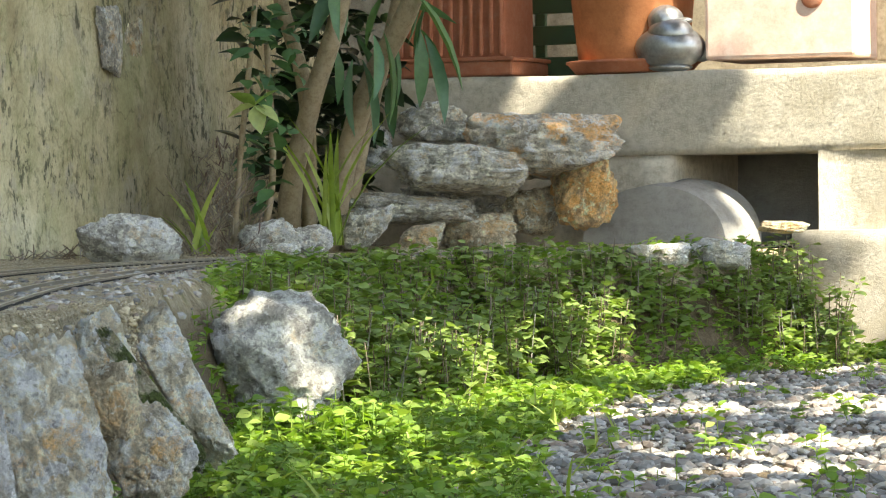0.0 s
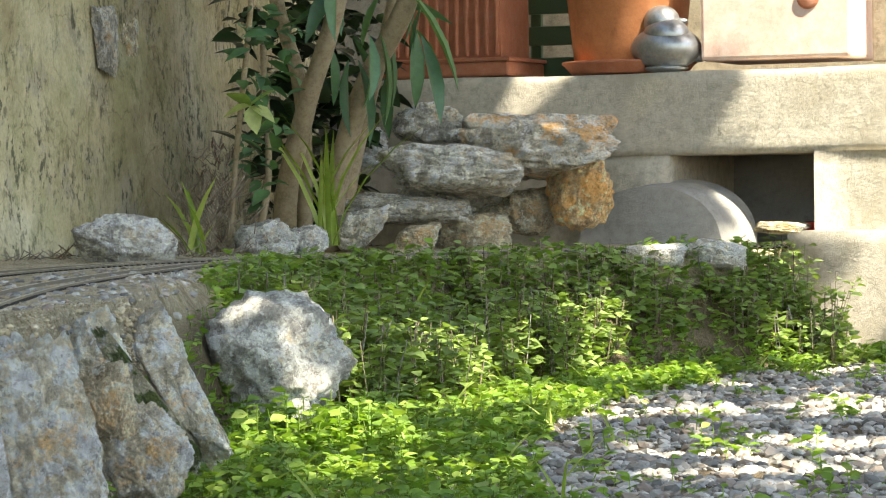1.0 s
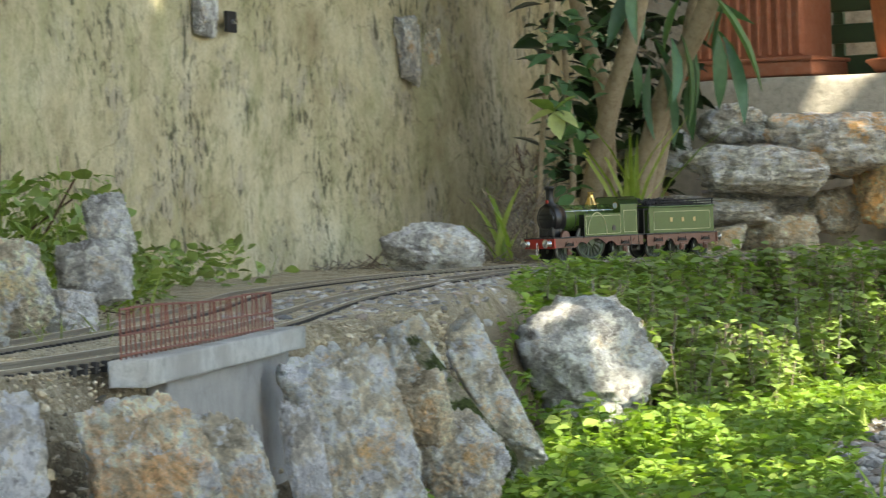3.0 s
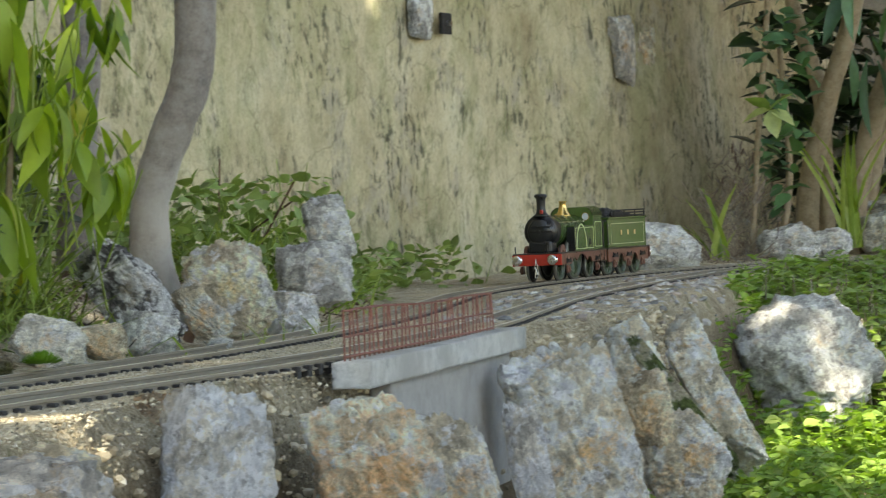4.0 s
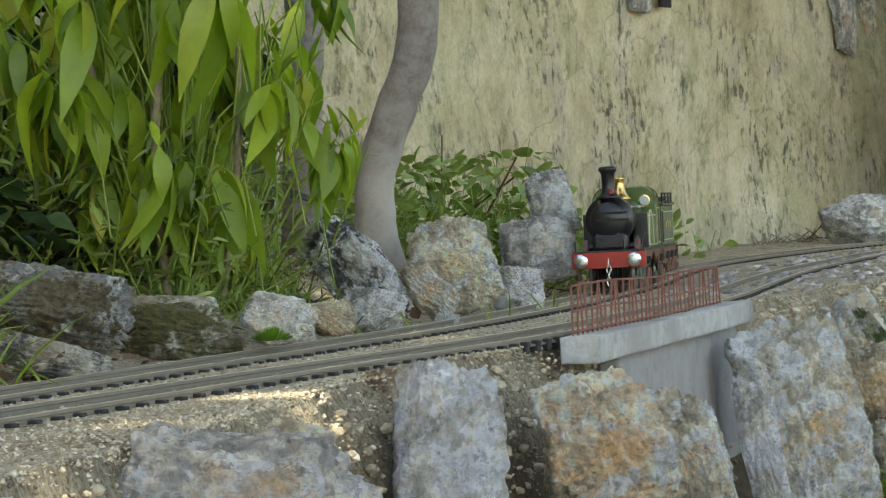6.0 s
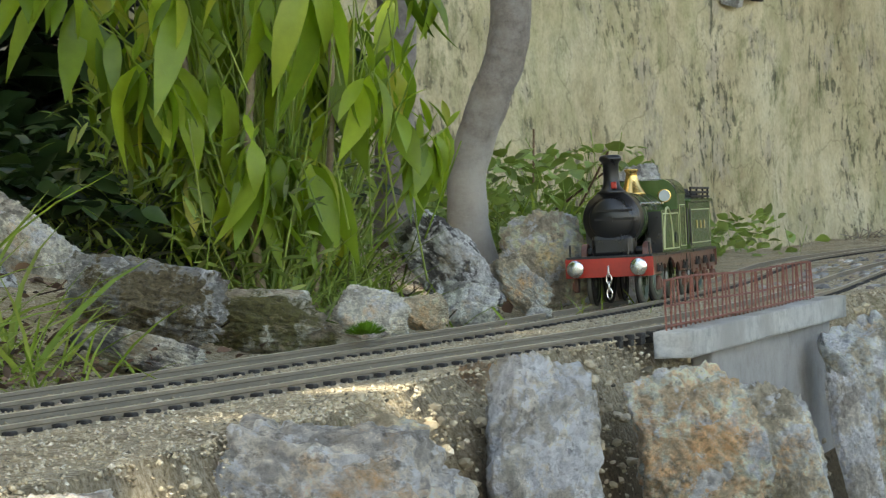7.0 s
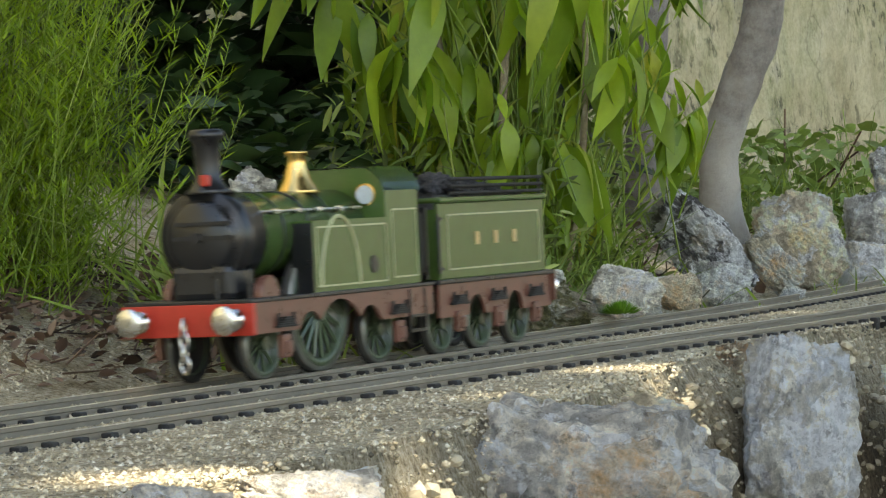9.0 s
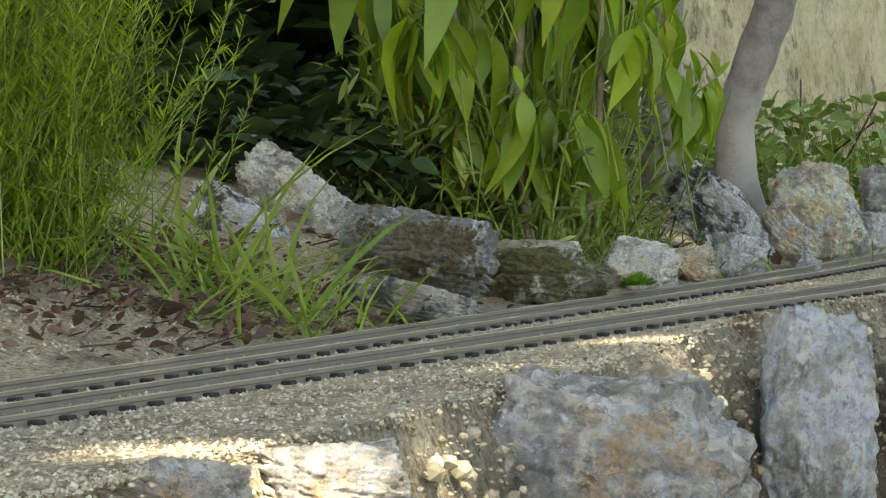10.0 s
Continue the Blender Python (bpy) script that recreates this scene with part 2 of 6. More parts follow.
UNDER = varied("undergrowth_leaf", [(0.1, 0.15, 0.035), (0.18, 0.26, 0.06), (0.27, 0.36, 0.08), (0.08, 0.1, 0.03), (0.34, 0.4, 0.12)], 0.55, 0.3)
LITTER = varied("dead_leaf", [(0.07, 0.04, 0.025), (0.13, 0.075, 0.045), (0.04, 0.028, 0.02), (0.2, 0.13, 0.08), (0.1, 0.05, 0.03)], 0.8)
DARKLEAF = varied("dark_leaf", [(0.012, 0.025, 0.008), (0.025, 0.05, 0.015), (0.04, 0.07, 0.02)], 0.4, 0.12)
OLEANDER = varied("oleander_leaf", [(0.05, 0.12, 0.06), (0.08, 0.17, 0.08), (0.1, 0.2, 0.07)], 0.45, 0.25)
FEATHER = varied("feathery_leaf", [(0.1, 0.16, 0.012), (0.2, 0.3, 0.018), (0.3, 0.42, 0.025), (0.15, 0.22, 0.015), (0.08, 0.09, 0.025)], 0.55, 0.4)
CREAM_EDGE = varied("variegated_leaf", [(0.3, 0.4, 0.1), (0.42, 0.47, 0.2), (0.2, 0.32, 0.06)], 0.5, 0.3)
DRY = varied("dry_stalk", [(0.22, 0.17, 0.12), (0.32, 0.27, 0.2), (0.14, 0.09, 0.06), (0.36, 0.34, 0.3)], 0.9)
GRASS = varied("grass_blade", [(0.16, 0.24, 0.03), (0.26, 0.36, 0.06), (0.36, 0.42, 0.12), (0.2, 0.28, 0.04)], 0.5, 0.35)
MOSS = varied("moss_cushion", [(0.1, 0.22, 0.01), (0.16, 0.3, 0.02)], 0.9, 0.2)
STEEL = paint("rail_steel", (0.22, 0.19, 0.145), 0.55, 0.2)
RAIL_TOP = paint("worn_rail_head", (0.6, 0.54, 0.42), 0.4, 0.4)
SLEEPER = paint("black_sleeper", (0.022, 0.02, 0.018), 0.7)
RUST_WIRE = paint("rusty_wire", (0.22, 0.085, 0.06), 0.8)
GREEN = paint("engine_green", (0.062, 0.11, 0.027), 0.2, 0.0, 0.15)
LINING = paint("pale_lining", (0.45, 0.45, 0.25), 0.4)
BLACK = paint("engine_black", (0.012, 0.012, 0.013), 0.3)
RED = paint("buffer_red", (0.42, 0.03, 0.015), 0.35)
FRAME_RED = paint("frame_brown", (0.15, 0.062, 0.042), 0.3)
BRASS = paint("polished_brass", (0.72, 0.5, 0.18), 0.22, 1.0, 0.1)
CHROME = paint("bright_steel", (0.65, 0.64, 0.62), 0.25, 1.0, 0.1)
PEWTER = paint("dull_silver", (0.42, 0.43, 0.44), 0.35, 0.8, 0.3)
COAL = speckled("coal", [(0.01, 0.01, 0.012), (0.03, 0.03, 0.034), (0.09, 0.09, 0.1)], 260, 0.4, 0.003)
WHEEL_GREEN = paint("wheel_green", (0.06, 0.085, 0.045), 0.3)
GOLD = paint("gold_lettering", (0.5, 0.36, 0.14), 0.4)
GLASS = paint("spectacle_glass", (0.5, 0.55, 0.55), 0.08)
TYRE = paint("worn_tyre_steel", (0.2, 0.2, 0.18), 0.4, 0.6)
DARK_IRON = paint("dark_iron", (0.03, 0.028, 0.026), 0.6, 0.5)
GREEN_WOOD = paint("green_crate", (0.05, 0.09, 0.04), 0.7)
GREY_WOOD = speckled("grey_wood", [(0.16, 0.13, 0.09), (0.26, 0.22, 0.16), (0.32, 0.29, 0.22)], 50)


# ---- shared geometry ----
def mesh_of(name, verts, faces, mat, smooth=False):
    me = bpy.data.meshes.new(name)
    me.from_pydata([tuple(v) for v in verts], [], faces)
    me.materials.append(mat)
    if smooth:
        me.polygons.foreach_set("use_smooth", [True] * len(me.polygons))
    me.update()
    return me


def part(name, bm, material, parent=None, label="", smooth=False):
    """One mesh object from a bmesh, under its thing or part."""
    me = bpy.data.meshes.new(name)
    bm.to_mesh(me)
    bm.free()
    me.materials.append(material)
    if smooth:
        me.polygons.foreach_set("use_smooth", [True] * len(me.polygons))
    ob = new(name, me)
    ob.parent = parent
    return tagged(ob, label)


def add_box(bm, c, s, bevel=0.0, turn=None):
    r = bmesh.ops.create_cube(bm, size=1)["verts"]
    m = Matrix.Translation(c) @ (turn or Matrix()) @ Matrix.Diagonal((*s, 1))
    bmesh.ops.transform(bm, matrix=m, verts=r)
    if bevel:
        edges = list({e for v in r for e in v.link_edges})
        bmesh.ops.bevel(bm, geom=edges, offset=bevel, segments=2, affect="EDGES", profile=0.5)
    return bm


def box(c, s, bevel=0.0, turn=None):
    return add_box(bmesh.new(), c, s, bevel, turn)


def add_lathe(bm, profile, m=None, seg=28):
    """A turned form: (radius, height) pairs round z, carried by m."""
    rings = [[bm.verts.new((m or Matrix()) @ Vector((r * math.cos(2 * math.pi * k / seg), r * math.sin(2 * math.pi * k / seg), z))) for k in range(seg)] for r, z in profile]
    for a, b in zip(rings, rings[1:]):
        for k in range(seg):
            bm.faces.new((a[k], a[(k + 1) % seg], b[(k + 1) % seg], b[k]))
    bm.faces.new(rings[0][::-1]), bm.faces.new(rings[-1])
    return bm


def lathe(profile, m=None, seg=28):
    return add_lathe(bmesh.new(), profile, m, seg)


def along(a, b):
    """z onto the way from a to b."""
    return Matrix.Translation(a) @ (Vector(b) - Vector(a)).to_track_quat("Z", "Y").to_matrix().to_4x4()


def add_rod(bm, a, b, r, r2=None, seg=8):
    return add_lathe(bm, [(r, 0), (r if r2 is None else r2, (Vector(b) - Vector(a)).length)], along(a, b), seg)


def curve_points(points, n=12):
    p = [Vector(q) for q in points]
    p = [2 * p[0] - p[1], *p, 2 * p[-1] - p[-2]]
    out = []
    for a, b, c, d in zip(p, p[1:], p[2:], p[3:]):
        for k in range(n):
            u = k / n
            out.append(0.5 * (2 * b + (c - a) * u + (2 * a - 5 * b + 4 * c - d) * u * u + (3 * b - a - 3 * c + d) * u ** 3))
    return out + [p[-2]]


def add_tube(bm, points, radii, seg=12, rough=0.0, seed=0):
    pts = curve_points(points, 8)
    rings = []
    for i, p in enumerate(pts):
        d = pts[min(i + 1, len(pts) - 1)] - pts[max(i - 1, 0)]
        d.normalize()
        ax = Vector((0, 1, 0)).cross(d).normalized() if abs(d.y) < 0.9 else Vector((1, 0, 0)).cross(d).normalized()
        q = Matrix((ax, d.cross(ax), d)).transposed()
        u = i / (len(pts) - 1) * (len(radii) - 1)
        k = min(int(u), len(radii) - 2)
        r = radii[k] + (radii[k + 1] - radii[k]) * (u - k)
        ring = []
        for j in range(seg):
            a = 2 * math.pi * j / seg
            o = Vector((math.cos(a), math.sin(a), 0))
            w = r * (1 + rough * noise.noise(Vector((o.x * 1.5, o.y * 1.5 + seed, i * 0.35))))
            ring.append(bm.verts.new(p + q @ (o * w)))
        rings.append(ring)
    for a, b in zip(rings, rings[1:]):
        for j in range(seg):
            bm.faces.new((a[j], a[(j + 1) % seg], b[(j + 1) % seg], b[j]))
    bm.faces.new(rings[0][::-1]), bm.faces.new(rings[-1])
    return bm


def interp(table, u):
    return float(np.interp(u, [a for a, _ in table], [b for _, b in table]))


# ---- plan: track, bank, walls ----
GAUGE, RAIL_Z = 0.032, 0.16
MAIN = [(-0.60, 0.30), (-0.57, 0.60), (-0.545, 0.80), (-0.525, 0.94), (-0.506, 1.08), (-0.485, 1.27), (-0.460, 1.5), (-0.440, 1.72), (-0.436, 2.0), (-0.445, 2.25), (-0.463, 2.55), (-0.488, 2.85), (-0.497, 3.1), (-0.465, 3.4), (-0.385, 3.68), (-0.267, 3.905), (-0.07, 4.095), (0.12, 4.25), (0.32, 4.42), (0.50, 4.60), (0.67, 4.79), (0.98, 5.0), (1.5, 5.2), (2.6, 5.4)]
SIDING = [(-0.535, 0.30), (-0.505, 0.60), (-0.472, 0.82), (-0.450, 0.96), (-0.426, 1.10), (-0.394, 1.30), (-0.362, 1.48), (-0.340, 1.65), (-0.330, 1.85), (-0.333, 2.1), (-0.347, 2.35), (-0.360, 2.62), (-0.361, 2.87), (-0.346, 3.13), (-0.320, 3.38), (-0.274, 3.64), (-0.190, 3.86), (-0.065, 4.03), (0.055, 4.175), (0.16, 4.28)]


def rail_z(y):
    return RAIL_Z - 0.004 * math.exp(-((y - 2.6) / 0.7) ** 2) + 0.003 * min(1, max(0, (y - 3.4) / 0.6))


class Line:
    """A track's centre line by its length."""

    def __init__(self, plan):
        self.p = np.array([(q.x, q.y) for q in curve_points([(x, y, 0) for x, y in plan], 24)])
        self.s = np.concatenate([[0], np.cumsum(np.linalg.norm(np.diff(self.p, axis=0), axis=1))])

    def at(self, s):
        x, y = np.interp(s, self.s, self.p[:, 0]), np.interp(s, self.s, self.p[:, 1])
        return Vector((x, y, rail_z(y)))

    def heading(self, s):
        return (self.at(s + 0.02) - self.at(s - 0.02)).normalized()


main_line, siding = Line(MAIN), Line(SIDING)
CREST = [(0.0, -0.35), (0.7, -0.345), (0.95, -0.335), (1.2, -0.355), (1.4, -0.338), (1.55, -0.336), (1.98, -0.322), (2.15, -0.29), (2.4, -0.262), (2.9, -0.262), (3.3, -0.275), (3.6, -0.235), (3.85, -0.13), (4.05, 0.09), (4.2, 0.28), (4.4, 0.5), (4.65, 0.8), (5.0, 1.3), (6.0, 3.0)]
BANK = [(0.0, 0.035), (2.3, 0.045), (2.9, 0.06), (3.1, 0.12), (3.6, 0.3), (4.3, 0.34), (5.0, 0.25)]
MAIN_X = [(y, x) for x, y in MAIN]


def wall_x(y):
    return -0.47 + 0.25 * (y - 4.48)


def ground_z(x, y):
    over = x - interp(CREST, y)
    if over > 0:
        u = min(1, over / interp(BANK, y))
        z = (rail_z(y) - 0.0036) * (1 - u * u * (3 - 2 * u))
        rough = 1.0
    else:
        z = rail_z(y) - 0.0036
        rough = 0.09
        back = interp(MAIN_X, y) - 0.06 - x
        if back > 0:
            rough = min(1, 0.12 + back * 12)
        if back > 0 and y < 3.2:
            z += min(0.1, back * 0.3) * min(1, (3.2 - y) / 0.8)
    face = 4.905 - 0.45 * (x + 0.108)
    if x > 0.42 and y < face - 0.01:
        u = min(1, (x - 0.42) / 0.09)
        z *= 1 - u * u * (3 - 2 * u)
    return z + rough * 0.006 * noise.noise(Vector((x * 9, y * 9, 0))) + rough * 0.003 * noise.noise(Vector((x * 30, y * 30, 3)))


def build_ground():
    """One sheet: finely laid near the track, reaching far out."""
    xs = [-60, -20, -6, -2.5, *np.arange(-1.6, 1.6, 0.02), 2.5, 6, 20, 60]
    ys = [-60, -20, -6, -2, *np.arange(-0.5, 6.2, 0.025), 8, 20, 60, 400]
    verts = [(x, y, ground_z(x, y)) for y in ys for x in xs]
    w = len(xs)
    faces = [(j * w + i, j * w + i + 1, (j + 1) * w + i + 1, (j + 1) * w + i) for j in range(len(ys) - 1) for i in range(w - 1)]
    tagged(new("ground", mesh_of("ground", verts, faces, SOIL, True)), "tan gritty garden soil banked up under the track", "ground", kind="structure")


def build_plaster_wall():
    """The garden's old limewashed wall: uneven face, thick, to well over the view."""
    d = Vector((0.25, 1, 0)).normalized()
    out = Vector((d.y, -d.x, 0))
    us, vs = np.arange(-5.0, 5.73, 0.04), np.arange(-0.1, 1.6, 0.04)
    verts, faces = [], []
    base = Vector((wall_x(0), 0, 0))
    for v in vs:
        for u in us:
            p = base + d * u
            bulge = 0.02 * noise.noise(Vector((u * 2.2, v * 2.2, 5))) + 0.006 * noise.noise(Vector((u * 9, v * 9, 1)))
            verts.append(p + out * bulge + Vector((0, 0, v)))
    w = len(us)
    for j in range(len(vs) - 1):
        for i in range(w - 1):
            faces.append((j * w + i, j * w + i + 1, (j + 1) * w + i + 1, (j + 1) * w + i))
    n0 = len(verts)
    verts += [v - out * 0.3 for v in verts[:n0]]
    faces += [tuple(n0 + k for k in f[::-1]) for f in faces[:]]
    top = (len(vs) - 1) * w
    faces += [(top + i, top + i + 1, n0 + top + i + 1, n0 + top + i) for i in range(w - 1)]
    tagged(new("wall_plaster", mesh_of("wall_plaster", verts, faces, PLASTER, True)), "cream limewashed garden wall with black mould streaks and green algae", "wall", kind="structure")


LEDGE_O = Vector((-0.12, 5.45, 0))
LEDGE_D = Vector((1, -0.45, 0)).normalized()
LEDGE_N = Vector((-0.45, -1, 0)).normalized()


def ledge(u, out, z):
    """A place by its way along the ledge, its way out of the face and its height."""
    return Vector((0, 0, 0.2235)) + 0.90 * (LEDGE_O + LEDGE_D * u + LEDGE_N * out + Vector((0, 0, z - 0.2235)))


LEDGE_TURN = Matrix.Rotation(math.atan2(-0.45, 1), 4, "Z")


def rough_block(name, u0, u1, o0, o1, z0, z1, mat, amount=0.004, seed=0, parent=None, smooth=True):
    """A masonry block in the ledge's axes with an uneven face and worn edges."""
    bm = bmesh.new()
    bmesh.ops.create_cube(bm, size=1)
    bmesh.ops.subdivide_edges(bm, edges=bm.edges[:], cuts=11, use_grid_fill=True)
    for v in bm.verts:
        p = ledge(u0 + (v.co.x + 0.5) * (u1 - u0), o0 + (0.5 - v.co.y) * (o1 - o0), z0 + (v.co.z + 0.5) * (z1 - z0))
        edge = sum(abs(abs(c) - 0.5) < 1e-4 for c in v.co)
        q = Vector((p.x * 12, p.y * 12, p.z * 12 + seed))
        v.co = p + LEDGE_N * amount * noise.noise(q) + Vector((0, 0, amount * 0.7 * noise.noise(q * 2.1)))
        if edge >= 2:
            v.co -= LEDGE_N * 0.003
    ob = part(name, bm, mat, parent, "", smooth)
    return ob


def build_ledge():
    root = tagged(new("wall_ledge"), "rendered masonry ledge with a low tunnel opening for the track", "wall", kind="structure")
    rough_block("coping", -0.1, 1.6, -0.9, 0.0, 0.305, 0.443, CONCRETE, 0.005, 1, root)
    rough_block("left_pier", -0.1, 0.54, -0.9, -0.004, -0.1, 0.306, CONCRETE, 0.006, 2, root)
    rough_block("right_pier", 0.797, 1.6, -0.014, 0.003, 0.02, 0.306, CONCRETE, 0.004, 3, root)
    rough_block("tunnel_back", 0.5, 1.7, -0.42, -0.34, -0.1, 0.32, SMOOTH, 0.006, 4, root)
    rough_block("plinth", 0.765, 1.7, -0.014, 0.05, -0.1, 0.176, CONCRETE, 0.004, 6, root)
    bm = bmesh.new()
    n = 24
    ring = [(0.53 + 0.128 * math.cos(math.pi * k / n) - 0.01, 0.14 + 0.112 * math.sin(math.pi * k / n) ** 0.8) for k in range(n + 1)]
    fr = [bm.verts.new(ledge(u, 0.035, z)) for k, (u, z) in enumerate(ring)]
    bk = [bm.verts.new(ledge(u + 0.03, -0.06, z + 0.012)) for u, z in ring]
    for k in range(n):
        bm.faces.new((fr[k], bk[k], bk[k + 1], fr[k + 1]))
    bm.faces.new(fr), bm.faces.new(bk[::-1])
    bmesh.ops.recalc_face_normals(bm, faces=bm.faces[:])
    part("cement_mound", bm, SMOOTH, root, "smooth grey cement haunch beside the tunnel mouth")
    bm = bmesh.new()
    add_box(bm, ledge(0.6, -0.95, 1.0), (2.6, 0.1, 2.4), 0, LEDGE_TURN)
    tagged(part("wall_back", bm, GREY_WOOD), "shaded wall behind the pots", "wall", kind="structure")


build_ground()
build_plaster_wall()
build_ledge()


# ---- stones ----
def stone(name, tone, c, half, yaw, tilt, seed, skew=0.28):
    """A weathered stone: a rounded block cut by flat breaks and roughened at two scales."""
    rnd = random.Random(seed)
    bm = bmesh.new()
    bmesh.ops.create_icosphere(bm, subdivisions=6 if c[1] < 2.3 else 5, radius=1)
    planes = []
    for n in ((1, 0, 0), (-1, 0, 0), (0, 1, 0), (0, -1, 0), (0, 0, 1), (0, 0, -1)):
        n = (Vector(n) + Vector([rnd.uniform(-skew, skew) for _ in range(3)])).normalized()
        planes.append((n, rnd.uniform(0.9, 1.0)))
    for _ in range(16):
        n = Vector((rnd.uniform(-1, 1), rnd.uniform(-1, 1), rnd.uniform(-1, 1))).normalized()
        planes.append((n, rnd.uniform(0.9, 1.18)))
    off = Vector((seed * 7.3, seed * 1.7, seed * 3.1))
    for v in bm.verts:
        w = v.co.normalized()
        bent = (w + 0.06 * Vector((noise.noise(w * 2 + off), noise.noise(w * 2 - off), noise.noise(w * 2 + off.zxy)))).normalized()
        s = 0.0
        for n, k in planes:
            f = bent.dot(n) / k
            if f > 0:
                s += f ** 40
        p = w * s ** (-1 / 40)
        q = p * 1.5 + off
        crack = max(0, 1 - abs(noise.noise(q * 1.6 + Vector((3, 1, 0)))) * 9)
        pit = max(0, noise.noise(q * 7.5) - 0.25)
        ledges = abs(noise.noise(Vector((q.x * 2.2, q.y * 2.2, q.z * 4.5))))
        p *= 1 + 0.08 * noise.noise(q * 1.2) + 0.085 * noise.noise(q * 3.1) - 0.11 * ledges + 0.05 * noise.noise(q * 7) + 0.03 * noise.noise(q * 15) + 0.016 * noise.noise(q * 34) - 0.08 * crack - 0.12 * pit
        v.co = p
    for k in range(3):
        lo, hi = min(v.co[k] for v in bm.verts), max(v.co[k] for v in bm.verts)
        for v in bm.verts:
            v.co[k] = (v.co[k] - lo) / (hi - lo) * 2 - 1
    m = Matrix.Rotation(radians(yaw), 4, "Z") @ Matrix.Rotation(radians(tilt), 4, "Y") @ Matrix.Diagonal((*half, 1))
    bmesh.ops.transform(bm, matrix=m, verts=bm.verts)
    ob = part(name, bm, ROCK[tone], None, "", True)
    ob.location = c
    words = {"grey": "rough grey limestone block", "ochre": "grey limestone slab with ochre broken edge", "rust": "rust-brown limestone boulder", "tan": "small tan limestone piece", "white": "chalky white limestone piece", "blue": "blue-grey limestone rock", "pale": "pale pitted limestone boulder", "block": "light grey squared limestone", "bright": "bright white limestone", "warm": "warm buff limestone boulder", "buff": "pale buff squared limestone block", "marble": "dark limestone rock veined with white", "rustd": "brown weathered limestone face", "dark": "dark weathered limestone rock", "slate": "slate-grey rock with brown moss", "mossy": "limestone rock under brown-green moss", "moss": "long stone streaked with green moss"}[tone]
    where = {"rubble_stone": "stacked dry before the ledge", "garden_stone": "lying behind the track", "retaining_stone": "set in the retaining wall", "edging_stone": "edging the bank", "wall_stone": "showing through the plaster wall"}[name]
    return tagged(ob, f"{words} {where}", "stone", name.replace("_", " ") + "s")


stone("rubble_stone", "grey", (-0.021, 4.737, 0.348), (0.0607, 0.0456, 0.0334), 0, -5, 1)
stone("rubble_stone", "ochre", (0.136, 4.608, 0.311), (0.1245, 0.0934, 0.0539), -2, -4, 2)
stone("rubble_stone", "grey", (0.007, 4.541, 0.274), (0.1104, 0.0821, 0.0397), -0, 3, 3)
stone("rubble_stone", "rust", (0.202, 4.619, 0.236), (0.0509, 0.0385, 0.0514), -3, -20, 4)
stone("rubble_stone", "tan", (0.122, 4.667, 0.216), (0.0443, 0.0332, 0.0392), -2, 10, 5)
stone("rubble_stone", "white", (-0.141, 4.735, 0.319), (0.0590, 0.0443, 0.0368), 2, 15, 6)
stone("rubble_stone", "grey", (-0.054, 4.560, 0.218), (0.1203, 0.0821, 0.0246), 1, 3, 7)
stone("rubble_stone", "grey", (-0.120, 4.468, 0.194), (0.0412, 0.0309, 0.0335), 2, 0, 8)
stone("rubble_stone", "tan", (-0.041, 4.487, 0.179), (0.0365, 0.0274, 0.0227), 1, 0, 9)
stone("rubble_stone", "tan", (0.045, 4.595, 0.183), (0.0560, 0.0420, 0.0311), -1, 0, 10)
stone("rubble_stone", "tan", (-0.139, 4.634, 0.262), (0.0197, 0.0182, 0.0243), 2, 0, 11)
stone("rubble_stone", "grey", (0.007, 4.792, 0.236), (0.0907, 0.0680, 0.0432), -0, 0, 12)
stone("garden_stone", "blue", (-0.246, 4.252, 0.181), (0.0435, 0.0326, 0.0277), 3, -5, 13)
stone("garden_stone", "blue", (-0.190, 4.302, 0.178), (0.0300, 0.0225, 0.0222), 3, 0, 14)
stone("garden_stone", "white", (-0.225, 4.100, 0.166), (0.0275, 0.0206, 0.0119), 3, 0, 15)
stone("garden_stone", "blue", (-0.400, 3.895, 0.183), (0.0681, 0.0511, 0.0367), 6, 8, 16)
stone("retaining_stone", "warm", (-0.281, 1.400, 0.108), (0.0316, 0.0237, 0.0415), 12, -10, 38, 0.16)
stone("retaining_stone", "pale", (-0.252, 1.462, 0.102), (0.0178, 0.0133, 0.0391), 6, -17, 39, 0.2)
stone("retaining_stone", "block", (-0.237, 1.600, 0.092), (0.0112, 0.0084, 0.0417), 8, -9, 40, 0.15)
stone("retaining_stone", "pale", (-0.245, 1.880, 0.080), (0.0361, 0.0271, 0.0723), 10, -16, 41, 0.2)
stone("retaining_stone", "tan", (-0.217, 1.985, 0.101), (0.0203, 0.0180, 0.0268), 10, -8, 20, 0.15)
stone("retaining_stone", "moss", (-0.212, 2.200, 0.089), (0.0096, 0.0072, 0.0642), 5, -36, 21, 0.2)
stone("retaining_stone", "pale", (-0.199, 2.350, 0.081), (0.0171, 0.0128, 0.0599), 5, -30, 22, 0.2)
stone("retaining_stone", "pale", (-0.203, 2.100, 0.058), (0.0307, 0.0230, 0.0383), 8, -26, 23, 0.25)
stone("retaining_stone", "pale", (-0.234, 2.500, 0.116), (0.0218, 0.0164, 0.0319), 5, -22, 19, 0.2)
stone("retaining_stone", "pale", (-0.250, 2.260, 0.108), (0.0250, 0.0226, 0.0420), 5, -24, 53, 0.2)
